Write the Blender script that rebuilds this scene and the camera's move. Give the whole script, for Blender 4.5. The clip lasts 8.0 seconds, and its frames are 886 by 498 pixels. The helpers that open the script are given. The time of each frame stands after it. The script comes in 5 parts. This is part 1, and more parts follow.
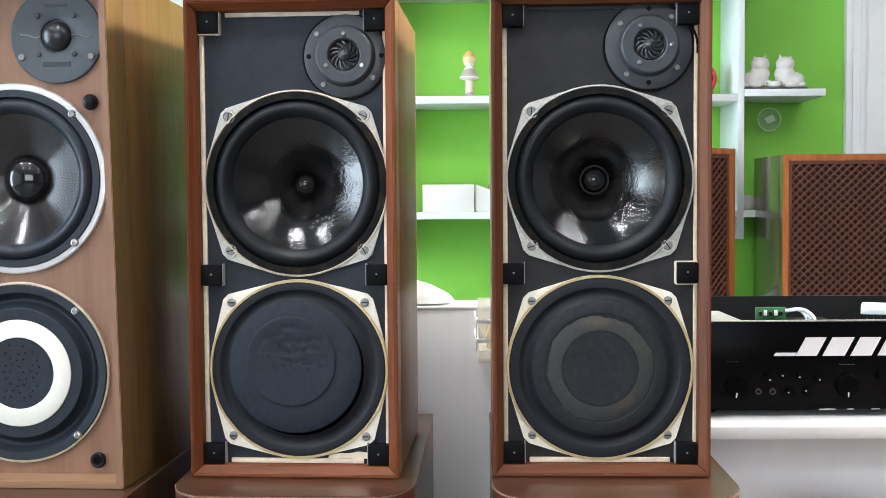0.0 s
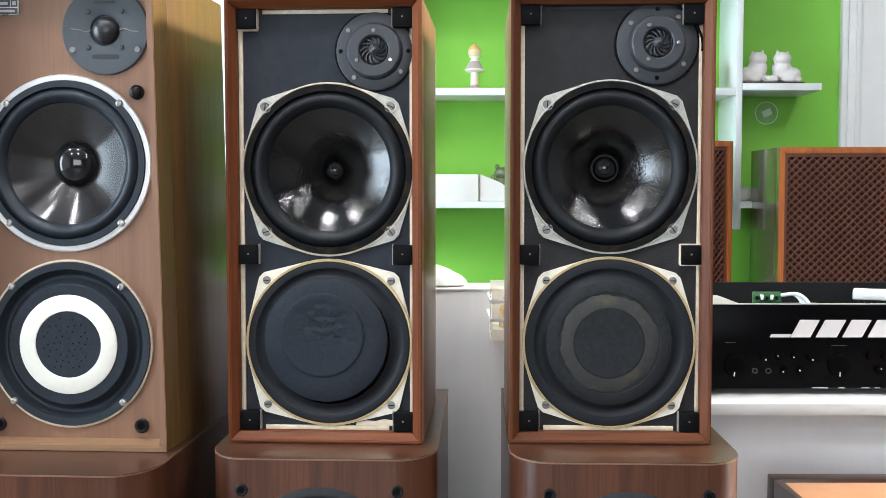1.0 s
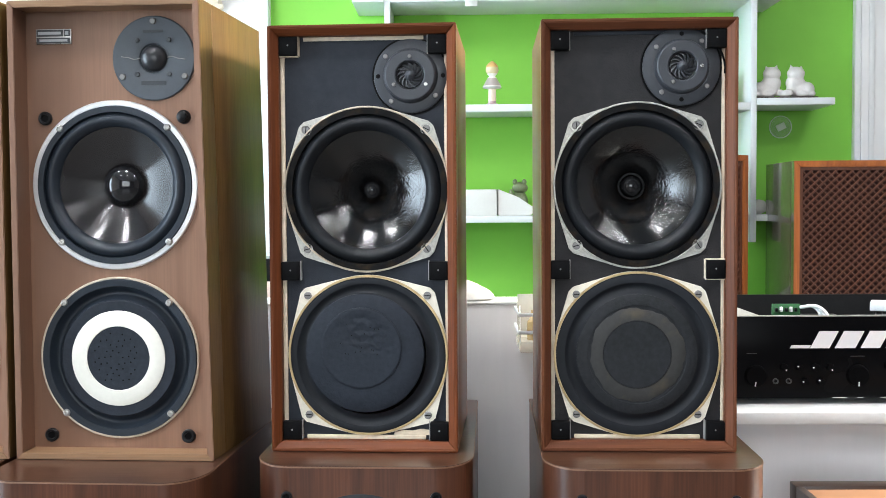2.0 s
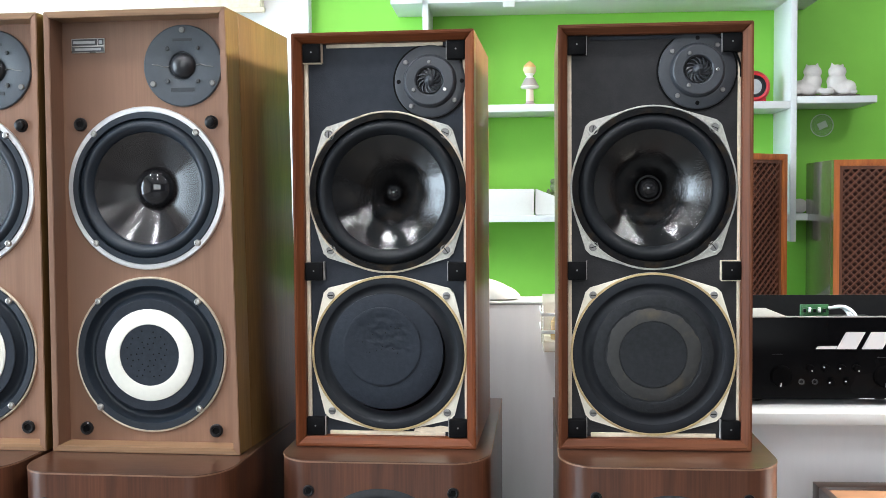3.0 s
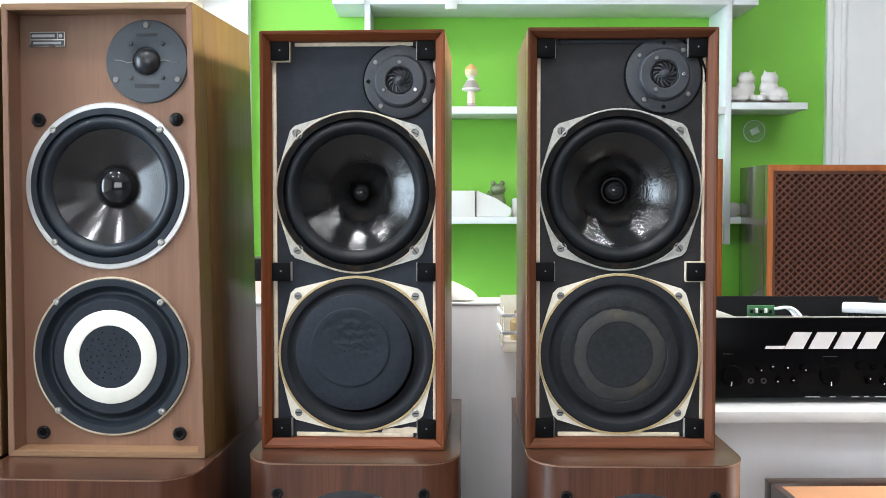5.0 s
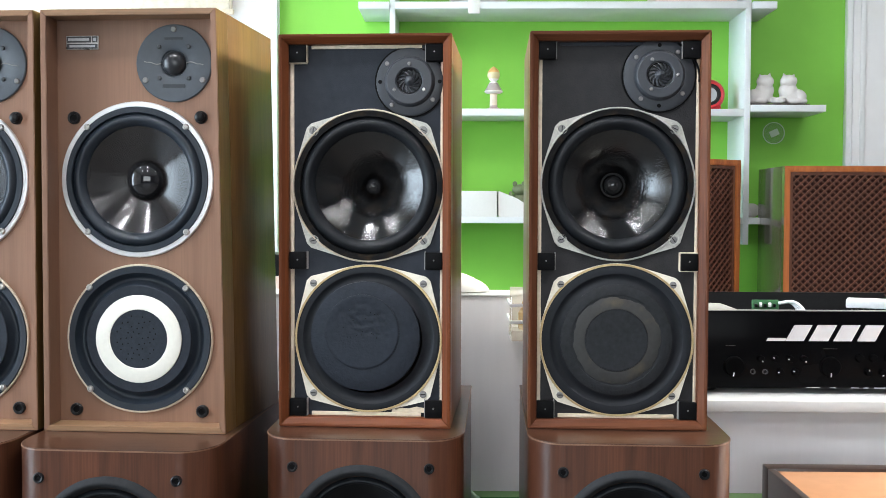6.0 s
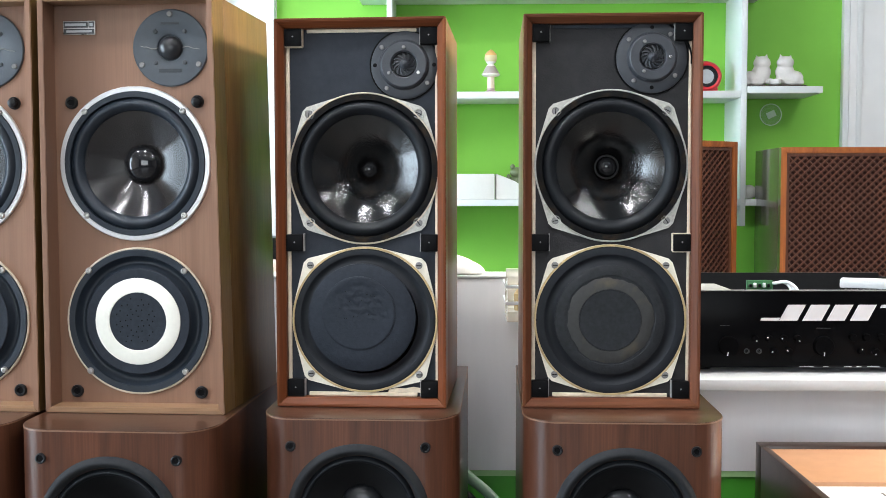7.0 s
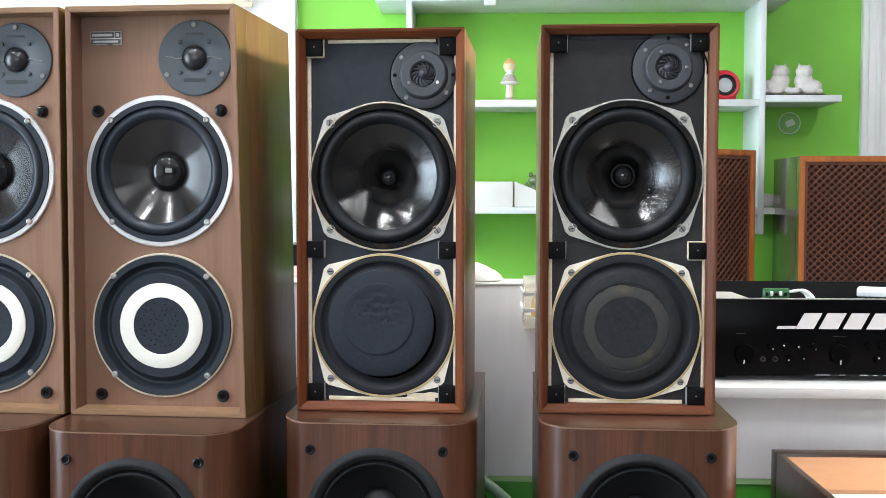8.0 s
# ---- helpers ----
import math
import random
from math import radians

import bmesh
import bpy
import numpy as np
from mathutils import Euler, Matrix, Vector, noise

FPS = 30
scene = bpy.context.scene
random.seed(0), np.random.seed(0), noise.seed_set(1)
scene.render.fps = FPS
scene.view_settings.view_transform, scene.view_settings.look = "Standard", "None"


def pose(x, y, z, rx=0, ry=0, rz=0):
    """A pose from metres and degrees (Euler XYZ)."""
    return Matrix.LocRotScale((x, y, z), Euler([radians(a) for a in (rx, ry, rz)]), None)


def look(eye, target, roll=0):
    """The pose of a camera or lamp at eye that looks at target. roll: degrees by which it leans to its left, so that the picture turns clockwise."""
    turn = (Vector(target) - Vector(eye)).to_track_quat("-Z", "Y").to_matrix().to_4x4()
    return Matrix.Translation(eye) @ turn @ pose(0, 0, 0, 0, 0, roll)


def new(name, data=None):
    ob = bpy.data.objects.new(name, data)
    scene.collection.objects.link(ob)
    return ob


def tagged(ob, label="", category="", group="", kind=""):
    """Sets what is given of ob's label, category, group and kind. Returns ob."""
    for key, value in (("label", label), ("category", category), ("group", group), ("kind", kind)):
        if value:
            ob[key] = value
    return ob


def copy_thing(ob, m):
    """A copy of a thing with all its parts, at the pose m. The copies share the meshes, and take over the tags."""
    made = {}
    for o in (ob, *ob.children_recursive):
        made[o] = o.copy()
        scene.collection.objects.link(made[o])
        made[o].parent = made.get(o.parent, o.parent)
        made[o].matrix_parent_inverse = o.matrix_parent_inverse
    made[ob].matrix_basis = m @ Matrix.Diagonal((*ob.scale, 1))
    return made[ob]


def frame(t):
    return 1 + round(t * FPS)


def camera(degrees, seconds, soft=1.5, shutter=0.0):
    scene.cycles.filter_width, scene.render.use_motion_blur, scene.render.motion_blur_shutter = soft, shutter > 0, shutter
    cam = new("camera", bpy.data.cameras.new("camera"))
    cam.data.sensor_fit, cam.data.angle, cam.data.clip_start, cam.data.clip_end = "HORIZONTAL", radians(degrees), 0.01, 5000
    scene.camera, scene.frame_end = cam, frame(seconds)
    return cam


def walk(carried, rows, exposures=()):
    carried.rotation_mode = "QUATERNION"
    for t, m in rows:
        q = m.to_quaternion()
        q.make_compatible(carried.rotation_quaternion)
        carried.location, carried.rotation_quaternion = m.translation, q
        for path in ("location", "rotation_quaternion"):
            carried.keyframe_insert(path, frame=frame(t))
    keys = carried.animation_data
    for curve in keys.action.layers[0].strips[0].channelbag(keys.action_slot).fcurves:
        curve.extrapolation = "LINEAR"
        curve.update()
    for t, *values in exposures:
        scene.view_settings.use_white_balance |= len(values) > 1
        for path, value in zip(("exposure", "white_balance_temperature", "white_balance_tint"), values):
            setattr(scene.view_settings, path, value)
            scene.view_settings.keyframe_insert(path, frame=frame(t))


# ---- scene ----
cam = camera(46.9, 8.0, soft=0.85)
PATH = [
    (0, (0.022, -0.006, 0.966), (0.004, 1.992, 0.878), -0.4),
    (0.5, (0.009, -0.067, 0.965), (0.01, 1.931, 0.866), -0.1),
    (1, (-0.009, -0.095, 0.959), (-0.018, 1.903, 0.854), -0.0),
    (1.5, (-0.032, -0.129, 0.962), (-0.051, 1.869, 0.863), -0.2),
    (1.7, (-0.039, -0.14, 0.964), (-0.061, 1.858, 0.874), -0.3),
    (2.8, (-0.016, -0.164, 0.969), (-0.116, 1.832, 0.898), -0.4),
    (3, (0.001, -0.177, 0.971), (-0.124, 1.817, 0.888), -0.4),
    (3.5, (0.017, -0.205, 0.955), (-0.121, 1.787, 0.839), -0.1),
    (4, (-0.018, -0.186, 0.952), (-0.063, 1.808, 0.8), -0.2),
    (4.5, (-0.063, -0.161, 0.965), (-0.036, 1.835, 0.846), -0.3),
    (4.7, (-0.065, -0.161, 0.973), (-0.03, 1.836, 0.877), -0.1),
    (5.8, (-0.023, -0.26, 0.954), (-0.062, 1.738, 0.884), 0.3),
    (6, (-0.023, -0.261, 0.954), (-0.063, 1.737, 0.882), 0.2),
    (6.5, (-0.019, -0.276, 0.954), (-0.058, 1.722, 0.863), -0.1),
    (7, (-0.016, -0.276, 0.952), (-0.056, 1.721, 0.848), -0.1),
    (7.5, (-0.014, -0.287, 0.953), (-0.067, 1.71, 0.863), -0.1),
    (8, (-0.015, -0.297, 0.953), (-0.091, 1.699, 0.863), 0.1),
]
walk(cam, [(t, look(eye, target, roll)) for t, eye, target, roll in PATH], [(0.0, 0.07), (1.0, 0.05), (3.0, 0.06), (3.5, 0.10), (4.0, 0.07), (4.5, 0.06), (6.0, 0.0), (8.0, 0.02)])

# ---- world and daylight ----
world = bpy.data.worlds.new("world")
world.use_nodes = True
scene.world = world
sky = world.node_tree.nodes.new("ShaderNodeTexSky")
sky.sky_type, sky.sun_disc = "NISHITA", False
sky.sun_elevation, sky.sun_rotation = radians(40), radians(250)
world.node_tree.links.new(sky.outputs[0], world.node_tree.nodes["Background"].inputs[0])
world.node_tree.nodes["Background"].inputs[1].default_value = 0.12

# daylight that enters by the shop window
day = bpy.data.lights.new("window_daylight", "AREA")
day.shape, day.size, day.size_y, day.energy, day.color = "RECTANGLE", 1.8, 2.1, 120, (0.66, 0.84, 1.0)
new("window_daylight", day).matrix_world = look((-3.33, 0.3, 1.2), (0, 0.3, 1.2))
back = bpy.data.lights.new("back_window_daylight", "AREA")
back.shape, back.size, back.size_y, back.energy, back.color = "RECTANGLE", 1.1, 1.3, 95, (0.52, 0.82, 1.0)
new("back_window_daylight", back).matrix_world = look((-3.33, 2.6, 1.8), (0, 2.6, 1.8))
front = bpy.data.lights.new("shopfront_daylight", "AREA")
front.shape, front.size, front.size_y, front.energy, front.color = "RECTANGLE", 2.9, 1.9, 85, (0.90, 0.96, 1.0)
new("shopfront_daylight", front).matrix_world = look((-0.8, -4.9, 1.7), (0.0, 1.1, 0.9))
side = bpy.data.lights.new("high_window_daylight", "AREA")
side.shape, side.size, side.size_y, side.energy, side.color = "RECTANGLE", 0.9, 0.6, 55, (1.0, 0.93, 0.82)
side.spread = radians(75)
new("high_window_daylight", side).matrix_world = look((3.14, 2.0, 2.4), (-0.3, 1.25, 1.17))


# ---- materials ----
def material(name, color=(0.8, 0.8, 0.8), rough=0.5, metal=0.0, coat=0.0, spread=0.12, scale=30.0, bump=0.0, bump_scale=200.0, stretch=(1, 1, 1), ior=1.5):
    """Principled surface with variation at two scales and fine relief."""
    m = bpy.data.materials.new(name)
    m.use_nodes = True
    nt = m.node_tree
    b = nt.nodes["Principled BSDF"]
    b.inputs["Roughness"].default_value, b.inputs["Metallic"].default_value = rough, metal
    b.inputs["Coat Weight"].default_value, b.inputs["Coat Roughness"].default_value = coat, 0.12
    b.inputs["IOR"].default_value = ior
    co = nt.nodes.new("ShaderNodeTexCoord")
    mp = nt.nodes.new("ShaderNodeMapping")
    mp.inputs["Scale"].default_value = stretch
    nt.links.new(co.outputs["Object"], mp.inputs[0])
    big, small = nt.nodes.new("ShaderNodeTexNoise"), nt.nodes.new("ShaderNodeTexNoise")
    for n, sc, det in ((big, scale * 0.25, 3), (small, scale * 4, 4)):
        n.inputs["Scale"].default_value, n.inputs["Detail"].default_value = sc, det
        nt.links.new(mp.outputs[0], n.inputs[0])
    mix = nt.nodes.new("ShaderNodeMath")
    mix.operation = "ADD"
    nt.links.new(big.outputs[0], mix.inputs[0])
    nt.links.new(small.outputs[0], mix.inputs[1])
    ramp = nt.nodes.new("ShaderNodeMapRange")
    ramp.inputs[1].default_value, ramp.inputs[2].default_value = 0.6, 1.4
    ramp.inputs[3].default_value, ramp.inputs[4].default_value = 1 - spread, 1 + spread
    nt.links.new(mix.outputs[0], ramp.inputs[0])
    tint = nt.nodes.new("ShaderNodeVectorMath")
    tint.operation = "SCALE"
    tint.inputs[0].default_value = color
    nt.links.new(ramp.outputs[0], tint.inputs["Scale"])
    nt.links.new(tint.outputs[0], b.inputs["Base Color"])
    rr = nt.nodes.new("ShaderNodeMapRange")
    rr.inputs[1].default_value, rr.inputs[2].default_value = 0.3, 0.7
    rr.inputs[3].default_value, rr.inputs[4].default_value = max(0.02, rough - 0.06), min(1, rough + 0.08)
    nt.links.new(big.outputs[0], rr.inputs[0])
    nt.links.new(rr.outputs[0], b.inputs["Roughness"])
    if bump:
        fine = nt.nodes.new("ShaderNodeTexNoise")
        fine.inputs["Scale"].default_value, fine.inputs["Detail"].default_value = bump_scale, 3
        bp = nt.nodes.new("ShaderNodeBump")
        bp.inputs["Strength"].default_value, bp.inputs["Distance"].default_value = bump, 0.002
        nt.links.new(co.outputs["Object"], fine.inputs[0])
        nt.links.new(fine.outputs[0], bp.inputs["Height"])
        nt.links.new(bp.outputs[0], b.inputs["Normal"])
    return m


def wood(name, light, dark, along="z", rough=0.35, coat=0.0, figure=9.0, coat_rough=0.15, streak=0.0, streak_dark=(0.05, 0.02, 0.012), ior=1.5, pores=(0.82, 1.08)):
    """Veneer: long figure, fine pores along the grain, and broad bands of other leaves of veneer."""
    m = bpy.data.materials.new(name)
    m.use_nodes = True
    nt = m.node_tree
    b = nt.nodes["Principled BSDF"]
    co = nt.nodes.new("ShaderNodeTexCoord")
    flat = {"x": (0.06, 1, 1), "y": (1, 0.06, 1), "z": (1, 1, 0.06)}[along]

    def layer(sc, det, dist, squeeze):
        mp = nt.nodes.new("ShaderNodeMapping")
        mp.inputs["Scale"].default_value = [1 if f == 1 else squeeze for f in flat]
        n = nt.nodes.new("ShaderNodeTexNoise")
        n.inputs["Scale"].default_value, n.inputs["Detail"].default_value, n.inputs["Distortion"].default_value = sc, det, dist
        nt.links.new(co.outputs["Object"], mp.inputs[0])
        nt.links.new(mp.outputs[0], n.inputs[0])
        return n

    fig, pore, broad = layer(figure * 4, 5, 0.7, 0.06), layer(420, 3, 0.0, 0.03), layer(figure, 2, 0.3, 0.03)
    ramp = nt.nodes.new("ShaderNodeValToRGB")
    ramp.color_ramp.elements[0].position, ramp.color_ramp.elements[1].position = 0.32, 0.68
    ramp.color_ramp.elements[0].color, ramp.color_ramp.elements[1].color = (*dark, 1), (*light, 1)
    nt.links.new(fig.outputs[0], ramp.inputs[0])
    pr = nt.nodes.new("ShaderNodeMapRange")
    pr.inputs[1].default_value, pr.inputs[2].default_value = 0.35, 0.65
    pr.inputs[3].default_value, pr.inputs[4].default_value = pores
    nt.links.new(pore.outputs[0], pr.inputs[0])
    tint = nt.nodes.new("ShaderNodeVectorMath")
    tint.operation = "SCALE"
    nt.links.new(ramp.outputs[0], tint.inputs[0])
    nt.links.new(pr.outputs[0], tint.inputs["Scale"])
    band = nt.nodes.new("ShaderNodeMix")
    band.data_type = "RGBA"
    bm_ = nt.nodes.new("ShaderNodeMapRange")
    bm_.inputs[1].default_value, bm_.inputs[2].default_value = 0.45, 0.62
    bm_.inputs[3].default_value, bm_.inputs[4].default_value = 0.0, streak
    nt.links.new(broad.outputs[0], bm_.inputs[0])
    nt.links.new(bm_.outputs[0], band.inputs[0])
    nt.links.new(tint.outputs[0], band.inputs[6])
    band.inputs[7].default_value = (*streak_dark, 1)
    nt.links.new(band.outputs[2], b.inputs["Base Color"])
    b.inputs["Roughness"].default_value, b.inputs["IOR"].default_value = rough, ior
    b.inputs["Coat Weight"].default_value, b.inputs["Coat Roughness"].default_value = coat, coat_rough
    bp = nt.nodes.new("ShaderNodeBump")
    bp.inputs["Strength"].default_value, bp.inputs["Distance"].default_value = 0.12, 0.001
    nt.links.new(pore.outputs[0], bp.inputs["Height"])
    nt.links.new(bp.outputs[0], b.inputs["Normal"])
    return m


def glowing(name, color, strength):
    m = bpy.data.materials.new(name)
    m.use_nodes = True
    b = m.node_tree.nodes["Principled BSDF"]
    b.inputs["Emission Color"].default_value, b.inputs["Emission Strength"].default_value = (*color, 1), strength
    b.inputs["Base Color"].default_value = (0.8, 0.8, 0.8, 1)
    return m


def clear(name, color, rough=0.05, trans=1.0, ior=1.45):
    m = bpy.data.materials.new(name)
    m.use_nodes = True
    b = m.node_tree.nodes["Principled BSDF"]
    b.inputs["Base Color"].default_value = (*color, 1)
    b.inputs["Roughness"].default_value, b.inputs["Transmission Weight"].default_value, b.inputs["IOR"].default_value = rough, trans, ior
    return m


def lacquered_cone(name, color, rough, lump, lump_scale, brown):
    """Doped paper cone: glossy brushed coat with lumps and a brown cast in places."""
    m = material(name, color, rough, spread=0.35, scale=24)
    nt = m.node_tree
    b = nt.nodes["Principled BSDF"]
    co = [n for n in nt.nodes if n.type == "TEX_COORD"][0]
    n1, n2 = nt.nodes.new("ShaderNodeTexNoise"), nt.nodes.new("ShaderNodeTexNoise")
    for n, sc in ((n1, lump_scale), (n2, lump_scale * 0.22)):
        n.inputs["Scale"].default_value, n.inputs["Detail"].default_value = sc, 4
        nt.links.new(co.outputs["Object"], n.inputs[0])
    bp = nt.nodes.new("ShaderNodeBump")
    bp.inputs["Strength"].default_value, bp.inputs["Distance"].default_value = lump, 0.0015
    n3, both = nt.nodes.new("ShaderNodeTexNoise"), nt.nodes.new("ShaderNodeMath")
    n3.inputs["Scale"].default_value, n3.inputs["Detail"].default_value = lump_scale * 2.6, 2
    nt.links.new(co.outputs["Object"], n3.inputs[0])
    both.operation, both.inputs[1].default_value = "MULTIPLY_ADD", 0.25
    nt.links.new(n3.outputs[0], both.inputs[0])
    nt.links.new(n1.outputs[0], both.inputs[2])
    nt.links.new(both.outputs[0], bp.inputs["Height"])
    nt.links.new(bp.outputs[0], b.inputs["Normal"])
    mx = nt.nodes.new("ShaderNodeMix")
    mx.data_type = "RGBA"
    mr = nt.nodes.new("ShaderNodeMapRange")
    mr.inputs[1].default_value, mr.inputs[2].default_value = 0.5, 0.7
    nt.links.new(n2.outputs[0], mr.inputs[0])
    nt.links.new(mr.outputs[0], mx.inputs[0])
    src = b.inputs["Base Color"].links[0].from_socket
    nt.links.new(src, mx.inputs[6])
    mx.inputs[7].default_value = (*brown, 1)
    nt.links.new(mx.outputs[2], b.inputs["Base Color"])
    return m


def patchy(m):
    """Dope brushed on unevenly: lumpy in patches, thin and smooth between them."""
    nt = m.node_tree
    b = nt.nodes["Principled BSDF"]
    co = [n for n in nt.nodes if n.type == "TEX_COORD"][0]
    bp = [n for n in nt.nodes if n.type == "BUMP"][0]
    n = nt.nodes.new("ShaderNodeTexNoise")
    n.inputs["Scale"].default_value, n.inputs["Detail"].default_value, n.inputs["Distortion"].default_value = 17, 4, 0.4
    nt.links.new(co.outputs["Object"], n.inputs[0])
    for lo, hi, socket in ((0.14, 0.50, bp.inputs["Strength"]), (0.10, 0.05, b.inputs["Roughness"])):
        r = nt.nodes.new("ShaderNodeMapRange")
        r.inputs[1].default_value, r.inputs[2].default_value = 0.44, 0.54
        r.inputs[3].default_value, r.inputs[4].default_value = lo, hi
        nt.links.new(n.outputs[0], r.inputs[0])
        nt.links.new(r.outputs[0], socket)


M = {}
M["walnut"] = wood("walnut_veneer", (0.252, 0.134, 0.083), (0.208, 0.106, 0.064), "z", 0.42, 0.05, streak=0.8, streak_dark=(0.165, 0.083, 0.050), pores=(0.92, 1.04))
M["walnut_side"] = wood("varnished_walnut_side", (0.185, 0.103, 0.036), (0.14, 0.076, 0.027), "z", 0.33, 0.0, ior=1.25)
M["walnut_rim"] = wood("walnut_rim", (0.30, 0.17, 0.09), (0.21, 0.115, 0.06), "x", 0.4, 0.1)
M["teak"] = wood("teak_rim", (0.175, 0.048, 0.014), (0.110, 0.028, 0.009), "z", 0.45, 0.0, streak=0.2, ior=1.25)
M["teak_flat"] = wood("teak_rim_level", (0.175, 0.048, 0.014), (0.110, 0.028, 0.009), "x", 0.45, 0.0, streak=0.2, ior=1.25)
M["teak_brown"] = wood("browner_teak_rim", (0.150, 0.050, 0.020), (0.085, 0.026, 0.012), "z", 0.45, 0.0, streak=0.2, ior=1.25)
M["teak_brown_flat"] = wood("browner_teak_rim_level", (0.150, 0.050, 0.020), (0.085, 0.026, 0.012), "x", 0.45, 0.0, streak=0.2, ior=1.25)
M["teak_side"] = wood("varnished_teak_side", (0.24, 0.085, 0.032), (0.17, 0.057, 0.022), "z", 0.38, 0.15, coat_rough=0.2, ior=1.4)
M["rosewood"] = wood("rosewood_veneer", (0.115, 0.040, 0.020), (0.058, 0.020, 0.010), "z", 0.36, 0.32, figure=9, coat_rough=0.16, streak=0.8, streak_dark=(0.045, 0.017, 0.010), ior=1.4)
M["rosewood_top"] = wood("rosewood_top", (0.078, 0.033, 0.018), (0.047, 0.019, 0.011), "x", 0.3, 0.4, coat_rough=0.12, streak=0.3)
M["seam"] = material("veneer_edge", (0.19, 0.10, 0.06), 0.5)
M["cherry"] = wood("cherry_rim", (0.46, 0.135, 0.03), (0.30, 0.078, 0.018), "z", 0.35, 0.3)
M["side_dark"] = wood("dark_glossy_side", (0.10, 0.075, 0.05), (0.07, 0.05, 0.033), "z", 0.25, 0.9, coat_rough=0.1)
M["lattice"] = wood("lattice_wood", (0.140, 0.048, 0.026), (0.09, 0.030, 0.016), "z", 0.45)
M["grille_back"] = material("brown_grille_cloth", (0.030, 0.0085, 0.0052), 0.9, bump=0.4, bump_scale=900)
M["dark_wood"] = wood("dark_stained_wood", (0.052, 0.028, 0.02), (0.028, 0.015, 0.011), "x", 0.35, 0.2)
M["baffle"] = material("black_painted_baffle", (0.022, 0.026, 0.035), 0.5, spread=0.25, scale=18, bump=0.25, bump_scale=700, ior=1.3)
M["baffle_brown"] = material("brown_black_painted_baffle", (0.024, 0.023, 0.025), 0.5, spread=0.3, scale=14, bump=0.35, bump_scale=420, ior=1.3)
M["cream"] = material("cream_batten", (0.70, 0.59, 0.45), 0.65, spread=0.2, scale=30, bump=0.3, bump_scale=260)
M["cast"] = material("aged_cast_alloy", (0.50, 0.49, 0.45), 0.42, metal=0.35, spread=0.28, scale=90, bump=0.2, bump_scale=500)
M["cream_cast"] = material("cream_painted_alloy", (0.78, 0.73, 0.62), 0.45, spread=0.14, scale=40, bump=0.2, bump_scale=500)
M["gilt"] = material("brass_coloured_rim", (0.54, 0.40, 0.21), 0.4, metal=0.4, spread=0.25)
M["beige_rim"] = material("beige_metal_rim", (0.60, 0.51, 0.40), 0.4, metal=0.3, spread=0.2)
M["silver"] = material("brushed_aluminium_ring", (0.80, 0.80, 0.82), 0.34, metal=0.85, spread=0.08)
M["gasket"] = lacquered_cone("stained_gasket", (0.008, 0.008, 0.0085), 0.75, 0.15, 300, (0.026, 0.018, 0.011))
M["gasket"].node_tree.nodes["Principled BSDF"].inputs["IOR"].default_value = 1.2
M["rubber"] = material("black_rubber", (0.009, 0.0105, 0.013), 0.45, spread=0.2, scale=30, bump=0.1, ior=1.3)
# black rubber with the blue of the left daylight put into its colour
M["rubber_daylit"] = material("daylight_tinted_rubber", (0.016, 0.022, 0.031), 0.42, spread=0.2, scale=30, bump=0.1, ior=1.42)
M["rubber_grey"] = material("grey_black_rubber", (0.023, 0.024, 0.026), 0.85, spread=0.2, scale=30, bump=0.15, ior=1.2)
M["rubber_slate"] = material("slate_black_rubber", (0.014, 0.016, 0.020), 0.55, spread=0.2, scale=30, bump=0.1, ior=1.3)
# black disc, its colour tinted with the daylight's blue cast
M["foam"] = material("matt_black_disc", (0.018, 0.0225, 0.031), 0.62, spread=0.3, scale=40, bump=0.25, bump_scale=350, ior=1.3)
M["foam_dark"] = material("neutral_black_disc", (0.017, 0.0185, 0.021), 0.62, spread=0.4, scale=40, bump=0.3, bump_scale=260, ior=1.3)
M["foam_worn"] = lacquered_cone("worn_brown_ring", (0.025, 0.025, 0.024), 0.7, 0.25, 150, (0.060, 0.048, 0.031))
M["hose"] = material("pale_green_plastic", (0.22, 0.36, 0.24), 0.35, spread=0.15)
M["white_ring"] = material("cream_white_ring", (0.76, 0.74, 0.66), 0.6, spread=0.05, scale=40)
M["cone_wet"] = lacquered_cone("doped_paper_cone", (0.004, 0.004, 0.0045), 0.07, 0.42, 290, (0.011, 0.008, 0.006))
patchy(M["cone_wet"])
M["cone_smooth"] = lacquered_cone("polished_cone", (0.013, 0.011, 0.012), 0.24, 0.03, 60, (0.018, 0.014, 0.012))
nt = M["cone_smooth"].node_tree
M["cone_smooth"].node_tree.nodes["Principled BSDF"].inputs["Anisotropic"].default_value = 0.85
M["cone_smooth"].node_tree.nodes["Principled BSDF"].inputs["Anisotropic Rotation"].default_value = 0.25
tan_node = nt.nodes.new("ShaderNodeTangent")
tan_node.direction_type, tan_node.axis = "RADIAL", "Y"
nt.links.new(tan_node.outputs[0], nt.nodes["Principled BSDF"].inputs["Tangent"])
M["cone_smooth"].node_tree.nodes["Principled BSDF"].inputs["IOR"].default_value = 1.7
M["cone_wet"].node_tree.nodes["Principled BSDF"].inputs["IOR"].default_value = 1.62
M["cone_dark"] = material("deep_black_cone", (0.012, 0.012, 0.013), 0.5, spread=0.2, ior=1.3)
M["dial_grey"] = material("grey_dial", (0.42, 0.43, 0.44), 0.4, spread=0.1)
M["dome"] = material("glossy_black_dome", (0.012, 0.012, 0.014), 0.10, spread=0.2, ior=1.6)
